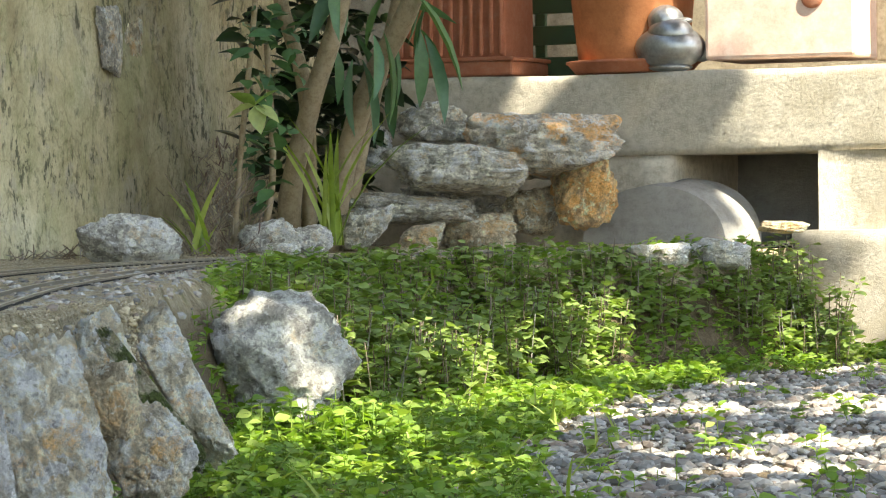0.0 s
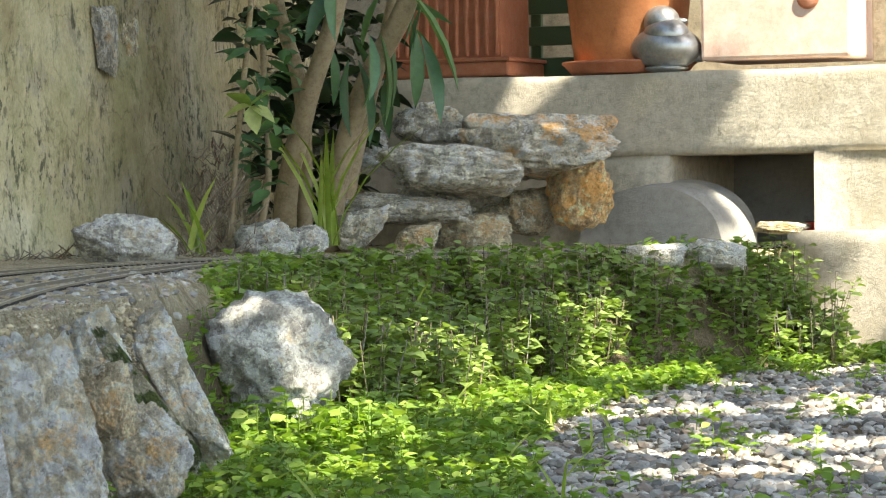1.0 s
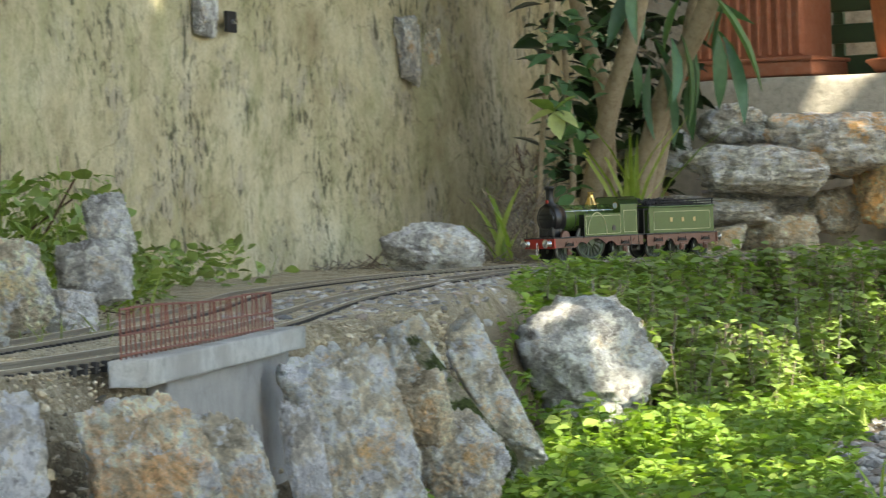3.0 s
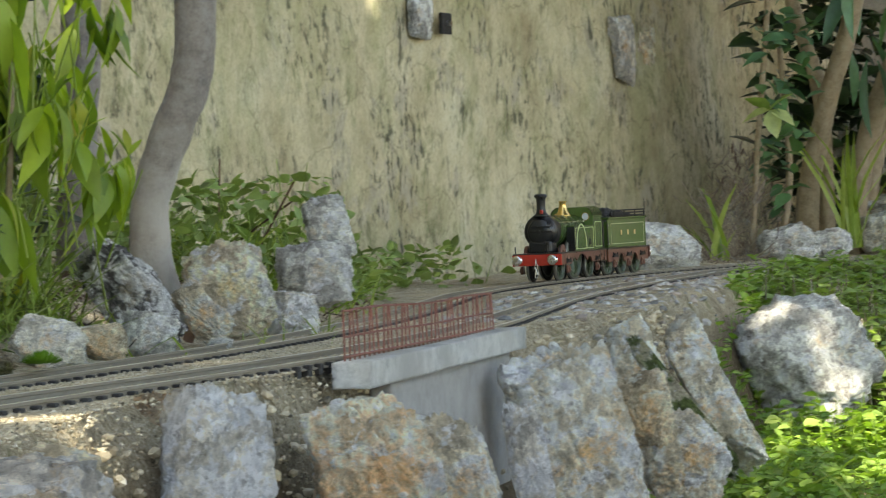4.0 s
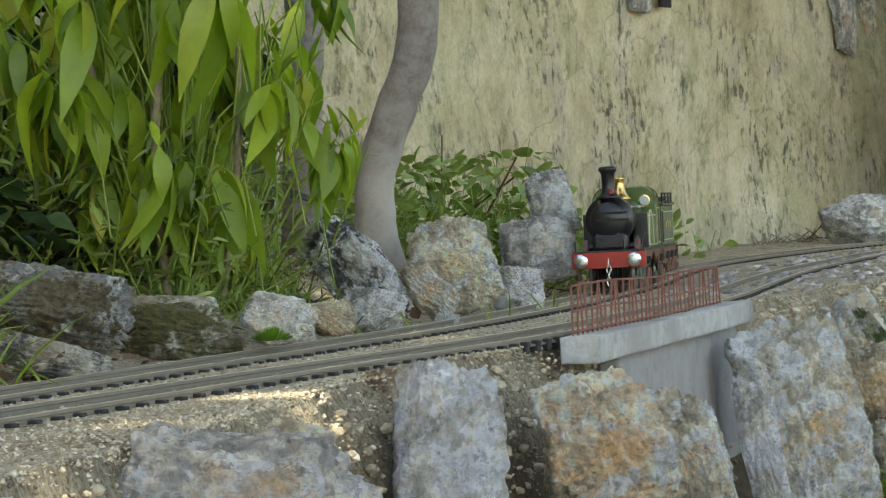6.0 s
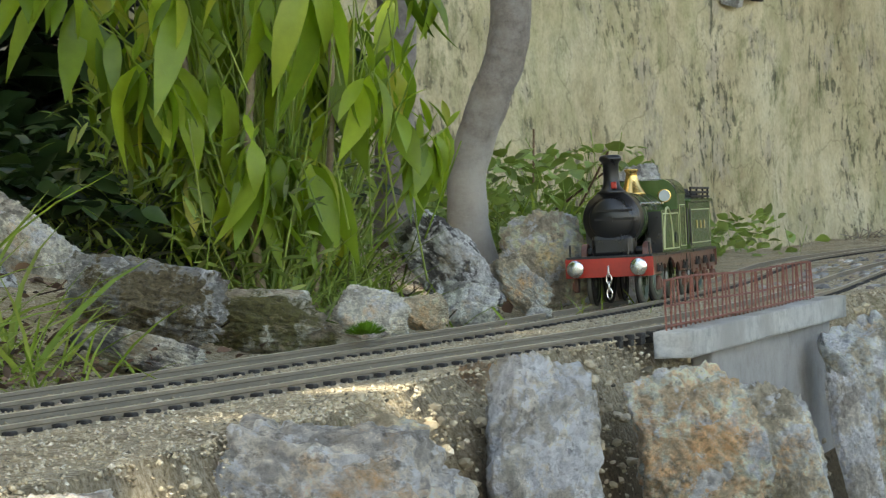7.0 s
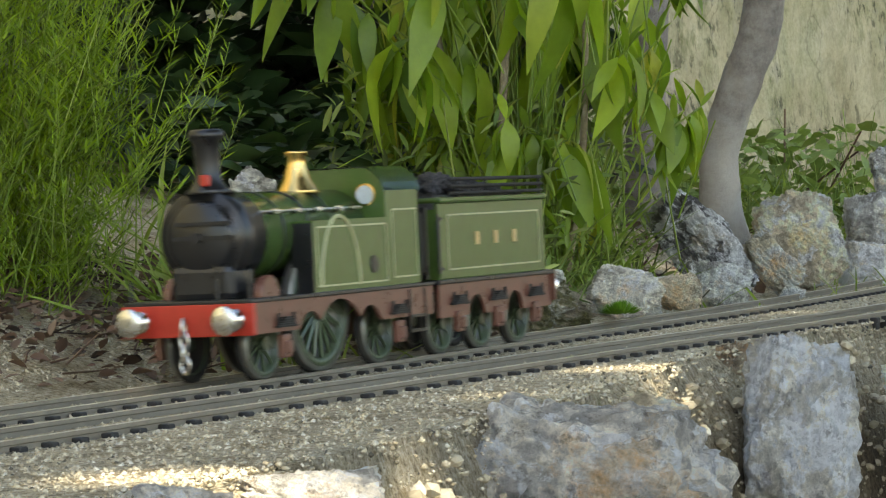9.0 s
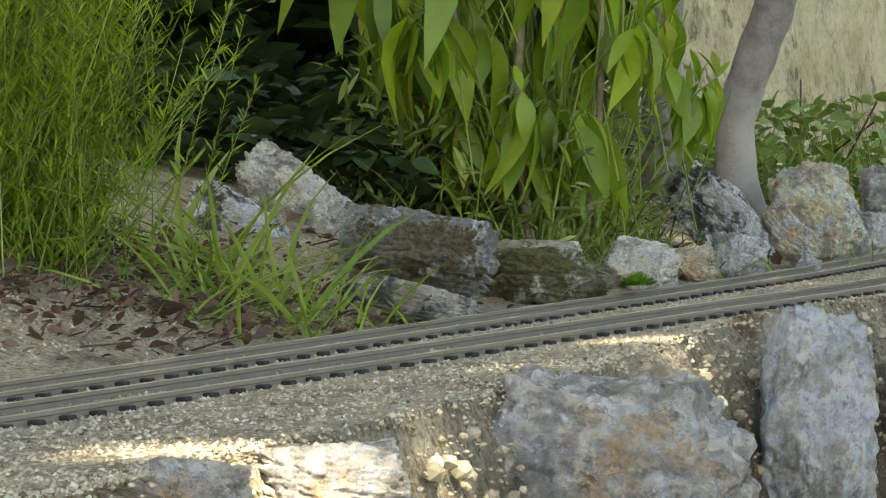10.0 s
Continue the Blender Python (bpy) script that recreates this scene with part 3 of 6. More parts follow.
stone("retaining_stone", "blue", (-0.282, 3.200, 0.119), (0.0291, 0.0218, 0.0407), 5, -12, 17, 0.2)
stone("edging_stone", "blue", (-0.163, 3.000, 0.074), (0.0740, 0.0560, 0.0740), 10, 10, 18, 0.45)
stone("garden_stone", "dark", (-0.739, 1.653, 0.244), (0.0124, 0.0093, 0.0118), 24, 10, 45, 0.25)
stone("garden_stone", "grey", (-0.675, 1.560, 0.216), (0.0362, 0.0217, 0.0196), 20, 36, 46, 0.2)
stone("garden_stone", "marble", (-0.673, 1.480, 0.201), (0.0337, 0.0202, 0.0170), 20, 32, 47, 0.2)
stone("garden_stone", "grey", (-0.796, 1.700, 0.236), (0.0230, 0.0173, 0.0169), 20, 35, 52, 0.2)
stone("garden_stone", "tan", (-0.654, 1.500, 0.182), (0.0195, 0.0146, 0.0142), 20, 20, 54, 0.25)
stone("garden_stone", "slate", (-0.558, 1.430, 0.186), (0.0430, 0.0300, 0.0235), 24, 16, 48, 0.5)
stone("garden_stone", "dark", (-0.528, 1.340, 0.167), (0.0338, 0.0203, 0.0094), 20, 19, 50, 0.2)
stone("garden_stone", "mossy", (-0.530, 1.500, 0.174), (0.0500, 0.0300, 0.0190), 18, 12, 49, 0.5)
stone("garden_stone", "marble", (-0.516, 1.850, 0.189), (0.0424, 0.0254, 0.0215), 10, 50, 31, 0.2)
stone("garden_stone", "blue", (-0.481, 1.760, 0.168), (0.0178, 0.0134, 0.0152), 16, 14, 32, 0.2)
stone("garden_stone", "buff", (-0.489, 2.000, 0.186), (0.0313, 0.0235, 0.0365), 28, -4, 27, 0.1)
stone("garden_stone", "pale", (-0.483, 1.900, 0.175), (0.0234, 0.0140, 0.0128), 14, 48, 28, 0.2)
stone("garden_stone", "block", (-0.468, 2.100, 0.167), (0.0187, 0.0140, 0.0171), 13, 4, 29, 0.12)
stone("garden_stone", "blue", (-0.510, 2.380, 0.190), (0.0308, 0.0231, 0.0273), 20, -6, 30, 0.12)
stone("garden_stone", "blue", (-0.512, 2.440, 0.227), (0.0189, 0.0142, 0.0262), 30, -6, 55, 0.12)
stone("garden_stone", "white", (-0.458, 1.840, 0.159), (0.0082, 0.0050, 0.0048), 14, 15, 56, 0.2)
stone("garden_stone", "tan", (-0.480, 1.657, 0.168), (0.0144, 0.0108, 0.0109), 16, 0, 33, 0.15)
stone("garden_stone", "grey", (-0.500, 1.632, 0.165), (0.0191, 0.0130, 0.0123), 17, 10, 34, 0.2)
stone("retaining_stone", "block", (-0.317, 1.238, 0.112), (0.0260, 0.0195, 0.0529), 24, 3, 35, 0.08)
stone("retaining_stone", "rustd", (-0.353, 1.270, 0.127), (0.0115, 0.0086, 0.0334), 16, 4, 36, 0.15)
stone("edging_stone", "white", (0.280, 4.150, 0.154), (0.0432, 0.0324, 0.0169), -4, -5, 24)
stone("edging_stone", "white", (0.363, 4.194, 0.153), (0.0437, 0.0328, 0.0209), -5, 8, 25)
stone("edging_stone", "tan", (0.470, 4.382, 0.187), (0.0370, 0.0261, 0.0096), -6, 0, 26)
stone("retaining_stone", "tan", (-0.333, 1.073, 0.137), (0.0186, 0.0139, 0.0156), 17, 5, 37)
stone("retaining_stone", "bright", (-0.312, 0.928, 0.126), (0.0496, 0.0372, 0.0360), 19, 10, 42)
stone("retaining_stone", "bright", (-0.344, 0.685, 0.149), (0.0165, 0.0124, 0.0106), 27, 0, 43)
stone("retaining_stone", "bright", (-0.327, 0.737, 0.145), (0.0213, 0.0160, 0.0129), 24, 5, 44)
stone("garden_stone", "grey", (-0.468, 1.516, 0.174), (0.0203, 0.0152, 0.0133), 17, 10, 51)

# stones bare where the plaster has fallen
stone("wall_stone", "bright", (-0.474, 4.41, 0.462), (0.036, 0.011, 0.054), 76, -10, 61)
stone("wall_stone", "tan", (-0.459, 4.55, 0.455), (0.05, 0.010, 0.05), 76, 0, 62)
stone("wall_stone", "blue", (-0.649, 3.73, 0.48), (0.035, 0.010, 0.03), 76, 10, 63)


# ---- track ----
def build_track(name, line, s0, s1, label):
    root = tagged(new(name), label, "railway track", "garden railway")
    for side in (-1, 1):
        pts = []
        for s in np.arange(s0, s1, 0.012):
            h = line.heading(s)
            pts.append((line.at(s), Vector((h.y, -h.x, 0)) * side))
        prof = [(-0.0026, -0.0048), (0.0026, -0.0048), (0.0026, -0.0041), (0.0006, -0.0034), (0.0006, -0.0018), (0.0014, -0.0014), (0.0014, -0.0001), (0.001, 0.0), (-0.001, 0.0), (-0.0014, -0.0001), (-0.0014, -0.0014), (-0.0006, -0.0018), (-0.0006, -0.0034), (-0.0026, -0.0041)]
        verts, faces = [], []
        k = len(prof)
        for p, n in pts:
            verts += [p + n * (GAUGE / 2 + 0.0014 + a) + Vector((0, 0, b)) for a, b in prof]
        for i in range(len(pts) - 1):
            faces += [(i * k + j, i * k + (j + 1) % k, (i + 1) * k + (j + 1) % k, (i + 1) * k + j) for j in range(k)]
        ob = new("rail", mesh_of("rail", verts, faces, STEEL))
        ob.data.materials.append(RAIL_TOP)
        ob.data.polygons.foreach_set("material_index", [1 if f % k in (6, 7, 8) else 0 for f in range(len(faces))])
        ob.parent = root
    bm = box((0, 0, 0), (0.043, 0.0052, 0.0036), 0.0006)
    for x in (-0.0198, 0.0198):
        add_box(bm, (x, 0, 0.0027), (0.0042, 0.0044, 0.0028), 0.0006)
    me = bpy.data.meshes.new("sleeper")
    bm.to_mesh(me)
    bm.free()
    me.materials.append(SLEEPER)
    for s in np.arange(s0 + 0.006, s1, 0.0158):
        ob = new("sleeper", me)
        h = line.heading(s)
        ob.parent = root
        ob.matrix_basis = Matrix.Translation(line.at(s) + Vector((0, 0, -0.0062))) @ Matrix.Rotation(math.atan2(h.y, h.x) - math.pi / 2, 4, "Z")


build_track("main_track", main_line, 0.25, 5.1, "narrow steel model railway track on black sleepers in ballast")
build_track("branch_track", siding, 0.25, siding.s[-1] - 0.02, "second model railway track curving in to join the main one")


# ---- the train ----
def disc_y(bm, x, y, z, r, w, seg=28):
    return add_lathe(bm, [(r * 0.96, -w / 2), (r, -w / 2 + 0.0004), (r, w / 2 - 0.0004), (r * 0.96, w / 2)], Matrix.Translation((x, y, z)) @ Matrix.Rotation(-math.pi / 2, 4, "X"), seg)


def ring_y(r_out, r_in, w, seg=36):
    return lathe([(r_in, -w / 2), (r_out, -w / 2), (r_out, w / 2), (r_in, w / 2), (r_in, -w / 2 + 0.00001)], Matrix.Rotation(-math.pi / 2, 4, "X"), seg)


def wheel(parent, x, side, r, spokes):
    """A spoked wheel with tyre, flange, spokes and hub; it turns about its axle."""
    y = side * GAUGE / 2
    tyre = part("wheel", ring_y(r, r * 0.86, 0.0034), TYRE, parent, "", True)
    tyre.location = (x, y, r)
    f = part("flange", ring_y(r + 0.001, r * 0.86, 0.0008), DARK_IRON, tyre, "", True)
    f.location = (0, -side * 0.0018, 0)
    part("rim", ring_y(r * 0.93, r * 0.8, 0.0036), WHEEL_GREEN, tyre, "", True)
    bm = bmesh.new()
    for k in range(spokes):
        a = 2 * math.pi * k / spokes
        add_rod(bm, (0.15 * r * math.cos(a), 0, 0.15 * r * math.sin(a)), (0.84 * r * math.cos(a), 0, 0.84 * r * math.sin(a)), r * 0.05 + 0.0002, r * 0.035 + 0.0002, 6)
    part("spokes", bm, WHEEL_GREEN, tyre)
    part("hub", disc_y(bmesh.new(), 0, side * 0.0006, 0, r * 0.2, 0.0046), WHEEL_GREEN, tyre)
    return (tyre, x, y, r)


def arch_plate(x0, x1, z0, z1, y, t, arches):
    """An upright plate along x with round arches cut out of its lower edge."""
    bm = bmesh.new()
    xs = list(np.linspace(x0, x1, 90))
    low = []
    for x in xs:
        z = z0
        for cx, cz, r in arches:
            if abs(x - cx) < r:
                z = max(z, cz + math.sqrt(r * r - (x - cx) ** 2))
        low.append(min(z, z1 - 0.002))
    rows = [[bm.verts.new((x, yy, zz)) for x, zz in zip(xs, zs)] for yy in (y - t / 2, y + t / 2) for zs in (low, [z1] * len(xs))]
    a, b, c, d = rows
    for i in range(len(xs) - 1):
        bm.faces.new((a[i], a[i + 1], b[i + 1], b[i]))
        bm.faces.new((c[i], d[i], d[i + 1], c[i + 1]))
        bm.faces.new((a[i], c[i], c[i + 1], a[i + 1]))
        bm.faces.new((b[i], b[i + 1], d[i + 1], d[i]))
    bm.faces.new((a[0], b[0], d[0], c[0])), bm.faces.new((a[-1], c[-1], d[-1], b[-1]))
    return bm


def buffer(parent, x, y, z, way):
    b = part("buffer", lathe([(0.0042, 0), (0.0042, 0.001), (0.0026, 0.0014), (0.0024, 0.006), (0.0018, 0.0061), (0.0018, 0.0085), (0.0054, 0.0088), (0.0056, 0.0094), (0.005, 0.0099), (0.002, 0.0102)], Matrix.Translation((x, y, z)) @ Matrix.Rotation(way * math.pi / 2, 4, "Y"), 24), CHROME, parent, "round polished steel buffer", True)
    return b


def lined_panel(parent, x0, x1, z0, z1, y):
    bm = bmesh.new()
    t = 0.0007
    for c, s in (((x0 + x1) / 2, z0), (x1 - x0, t)), (((x0 + x1) / 2, z1), (x1 - x0, t)), ((x0, (z0 + z1) / 2), (t, z1 - z0)), ((x1, (z0 + z1) / 2), (t, z1 - z0)):
        add_box(bm, (c[0], y, c[1]), (s[0], 0.0003, s[1]))
    return part("lining", bm, LINING, parent, "thin pale lining")


def axle_guard(parent, x, y, z, label=""):
    """Hornblock, axlebox and leaf spring outside the frame."""
    bm = box((x, y, z), (0.0075, 0.003, 0.009), 0.0007)
    add_box(bm, (x, y + math.copysign(0.0018, y), z - 0.0005), (0.0048, 0.002, 0.005), 0.0006)
    g = part("axlebox", bm, FRAME_RED, parent)
    bm = bmesh.new()
    for k in range(5):
        add_box(bm, (x, y + math.copysign(0.0012, y), z + 0.0075 + k * 0.0008), (0.017 - 0.0028 * k, 0.0022, 0.0007))
    for sx in (-0.0075, 0.0075):
        add_rod(bm, (x + sx, y + math.copysign(0.0012, y), z + 0.007), (x + sx * 0.9, y + math.copysign(0.0012, y), z + 0.0125), 0.0006)
    part("leaf_spring", bm, DARK_IRON, g)


def build_locomotive():
    root = tagged(new("locomotive"), "green model steam locomotive with brass safety valve and red buffer beam", "locomotive", "train")
    wheels = []
    part("footplate", box((-0.089, 0, 0.0305), (0.178, 0.056, 0.0016), 0.0004), BLACK, root)
    beam = part("buffer_beam", box((-0.0015, 0, 0.0238), (0.003, 0.057, 0.0122), 0.0004), RED, root, "red painted buffer beam")
    for y in (-0.0205, 0.0205):
        buffer(beam, 0.0, y, 0.0238, 1)
    bm = bmesh.new()
    for k, z in enumerate((0.0215, 0.0165, 0.0118, 0.0075)):
        m = Matrix.Translation((0.0032, 0, z)) @ Matrix.Rotation(math.pi / 2 * (k % 2), 4, "Z") @ Matrix.Rotation(math.pi / 2, 4, "X")
        rings = []
        for a in range(14):
            t = 2 * math.pi * a / 14
            cc = Vector((0.0017 * math.cos(t), 0.0034 * math.sin(t), 0))
            nn = Vector((math.cos(t), math.sin(t), 0))
            rings.append([bm.verts.new(m @ (cc + nn * 0.0006 * math.cos(q) + Vector((0, 0, 0.0006 * math.sin(q))))) for q in (0, 1.26, 2.51, 3.77, 5.03)])
        for a in range(14):
            for q in range(5):
                bm.faces.new((rings[a][q], rings[a][(q + 1) % 5], rings[(a + 1) % 14][(q + 1) % 5], rings[(a + 1) % 14][q]))
    part("coupling_chain", bm, CHROME, beam, "hanging steel link coupling", True)
    for x, y in ((-0.003, 0.026), (-0.003, -0.0255), (-0.003, 0.012)):
        bm = bmesh.new()
        add_rod(bm, (x, y, 0.031), (x, y, 0.039), 0.0007)
        part("lamp_iron", bm, BLACK, root)
    for s in (-1, 1):
        part("valance", arch_plate(-0.177, -0.003, 0.018, 0.0304, s * 0.0262, 0.0016, [(-0.055, 0.012, 0.0125), (-0.083, 0.0, 0.0282), (-0.112, 0.012, 0.0125)]), FRAME_RED, root, "brown outside frame with lined edge")
        for x in (-0.03, -0.14):
            axle_guard(root, x, s * 0.0268, 0.0125)
        bm = bmesh.new()
        add_box(bm, (-0.16, s * 0.027, 0.012), (0.016, 0.001, 0.0012))
        add_box(bm, (-0.16, s * 0.027, 0.018), (0.016, 0.001, 0.0012))
        for x in (-0.152, -0.168):
            add_box(bm, (x, s * 0.027, 0.02), (0.0011, 0.001, 0.018))
        part("step", bm, BLACK, root)
        wheels.append(wheel(root, -0.03, s, 0.0135, 10))
        wheels.append(wheel(root, -0.083, s, 0.0245, 18))
        wheels.append(wheel(root, -0.14, s, 0.0135, 10))
    X = Matrix.Rotation(-math.pi / 2, 4, "Y")

    def barrel(name, prof, mat, label=""):
        return part(name, lathe([(r, -x) for r, x in prof], Matrix.Translation((0, 0, 0.0545)) @ X @ Matrix.Rotation(math.pi, 4, "X") @ Matrix.Diagonal((1, 1, -1, 1)), 40), mat, root, label, True)

    bx = part("smokebox", lathe([(0.004, 0), (0.0125, 0.0016), (0.0145, 0.003), (0.0146, 0.0042), (0.0182, 0.0042), (0.0186, 0.0048), (0.0184, 0.024)], Matrix.Translation((-0.012, 0, 0.0545)) @ X, 40), BLACK, root, "black smokebox with round door", True)
    bm = bmesh.new()
    add_box(bm, (-0.0112, 0.003, 0.0545), (0.0012, 0.026, 0.0016))
    add_box(bm, (-0.0112, 0.003, 0.060), (0.0012, 0.024, 0.0014))
    add_lathe(bm, [(0.002, 0), (0.0022, 0.002)], Matrix.Translation((-0.012, 0, 0.0545)) @ Matrix.Rotation(math.pi / 2, 4, "Y"), 12)
    part("smokebox_dart", bm, DARK_IRON, bx)
    part("saddle", box((-0.024, 0, 0.0375), (0.022, 0.027, 0.014), 0.003), BLACK, root)
    part("steam_pipe", box((-0.03, 0.0, 0.034), (0.006, 0.04, 0.005), 0.002), BLACK, root)
    part("chimney", lathe([(0.0105, 0), (0.0075, 0.0022), (0.0056, 0.0048), (0.005, 0.009), (0.0052, 0.0185), (0.006, 0.0202), (0.0072, 0.0212), (0.0072, 0.0232), (0.0058, 0.0246), (0.0042, 0.0246), (0.0042, 0.02)], Matrix.Translation((-0.0235, 0, 0.0712)), 32), BLACK, root, "tall black chimney with lipped cap", True)
    bm = box((-0.0150, 0.003, 0.0762), (0.0034, 0.0036, 0.0045), 0.0008)
    part("head_lamp", bm, RED, root, "small red lamp before the chimney")
    part("boiler", lathe([(0.0168, 0), (0.017, 0.003), (0.0168, 0.0035), (0.0168, 0.098)], Matrix.Translation((-0.036, 0, 0.0545)) @ X, 44), GREEN, root, "glossy green boiler", True)
    bm = bmesh.new()
    for x in (-0.055, -0.078, -0.101):
        add_lathe(bm, [(0.0169, 0), (0.0171, 0.0002), (0.0171, 0.0012), (0.0169, 0.0014)], Matrix.Translation((x, 0, 0.0545)) @ X, 44)
    part("boiler_band", bm, BLACK, root)
    for s in (-1, 1):
        bm = bmesh.new()
        a, zz = s * 0.0163, 0.0635
        add_rod(bm, (-0.035, a, zz), (-0.13, a, zz), 0.0006)
        for x in (-0.05, -0.07, -0.09, -0.11):
            add_rod(bm, (x, s * 0.0145, zz), (x, a + s * 0.0006, zz), 0.001)
        part("handrail", bm, CHROME if s > 0 else DARK_IRON, root, "thin handrail on knobs")
    part("safety_valve", lathe([(0.0095, 0), (0.0085, 0.0016), (0.0058, 0.0055), (0.0042, 0.011), (0.0037, 0.0145), (0.0048, 0.0162), (0.0048, 0.017), (0.003, 0.0172)], Matrix.Translation((-0.104, 0, 0.0700)), 32), BRASS, root, "polished brass trumpet safety valve", True)
    for s in (-1, 1):
        ss = part("splasher", box((-0.1, s * 0.0245, 0.0445), (0.074, 0.0016, 0.0274), 0.0004), GREEN, root, "green splasher side with arched lining")
        part("splasher_top", box((-0.1, s * 0.0205, 0.0585), (0.074, 0.0095, 0.0012)), GREEN, ss)
        part("splasher_front", box((-0.0632, s * 0.0205, 0.0445), (0.0012, 0.0095, 0.0274)), BLACK, ss)
        ring = [(math.cos(math.pi * k / 12) * 0.0185 - 0.088, s * 0.0255, 0.033 + math.sin(math.pi * k / 12) * 0.0275) for k in range(13)]
        part("arch_lining", add_tube(bmesh.new(), ring, [0.0008, 0.0008], 5), LINING, ss)
        lined_panel(ss, -0.134, -0.066, 0.0335, 0.0565, s * 0.0256)
        part("number_plate_oval", disc_y(bmesh.new(), -0.121, s * 0.0254, 0.0405, 0.0036, 0.001), BLACK, ss)
        part("small_splasher", lathe([(0.0075, -0.002), (0.008, -0.0016), (0.008, 0.0016), (0.0075, 0.002)], Matrix.Translation((-0.03, s * 0.02, 0.0315)) @ Matrix.Rotation(math.pi / 2, 4, "X"), 24), FRAME_RED, root)
        cab = part("cab_side", box((-0.152, s * 0.0247, 0.0505), (0.034, 0.0014, 0.039), 0.0004), GREEN, root, "green cab side sheet")
        lined_panel(cab, -0.166, -0.141, 0.0345, 0.062, s * 0.0256)
        bm = bmesh.new()
        add_rod(bm, (-0.1695, s * 0.0262, 0.035), (-0.1695, s * 0.0262, 0.06), 0.0006)
        part("cab_handrail", bm, BLACK, cab)
    # cab front with two round windows, and the curved roof
    bm = bmesh.new()
    n = 20
    edge = [(0.0247, 0.031)] + [(0.0247 - 0.009 + 0.009 * math.cos(a), 0.0685 + 0.009 * math.sin(a)) for a in np.linspace(0, math.pi / 2, 8)]
    edge = edge + [(-y, z) for y, z in edge[::-1]]
    fr = [bm.verts.new((-0.1352, y, z + 0.003 * (1 - (y / 0.025) ** 2) * (z > 0.05))) for y, z in edge]
    bk = [bm.verts.new((-0.1368, v.co.y, v.co.z)) for v in fr]
    k = len(fr)
    for i in range(k):
        bm.faces.new((fr[i], fr[(i + 1) % k], bk[(i + 1) % k], bk[i]))
    bm.faces.new(fr[::-1]), bm.faces.new(bk)
    bmesh.ops.recalc_face_normals(bm, faces=bm.faces[:])
    front = part("cab_front", bm, GREEN, root, "green rounded cab front")
    for s in (-1, 1):
        part("spectacle", lathe([(0.0042, 0), (0.0046, 0.0004), (0.0046, 0.0012), (0.0036, 0.0013), (0.0036, 0.0006)], Matrix.Translation((-0.1353, s * 0.0168, 0.0685)) @ Matrix.Rotation(math.pi / 2, 4, "Y"), 24), BRASS, front, "round brass-rimmed window")
        part("pane", lathe([(0.0038, 0), (0.0038, 0.0006)], Matrix.Translation((-0.1342, s * 0.0168, 0.0685)) @ Matrix.Rotation(math.pi / 2, 4, "Y"), 24), GLASS, front)
    bm = bmesh.new()
    edge = edge[1:-1]
    a = [bm.verts.new((-0.134, y * 1.02, z + 0.003 * (1 - (y / 0.025) ** 2) + 0.0006)) for y, z in edge]
    b = [bm.verts.new((-0.172, v.co.y, v.co.z)) for v in a]
    for i in range(len(a) - 1):
        bm.faces.new((a[i], a[i + 1], b[i + 1], b[i]))
    bmesh.ops.solidify(bm, geom=bm.faces[:], thickness=0.001)
    part("cab_roof", bm, GREEN, root, "curved green cab roof", True)
    part("backhead", box((-0.139, 0, 0.048), (0.004, 0.034, 0.034), 0.003), BLACK, root)
    return root, wheels


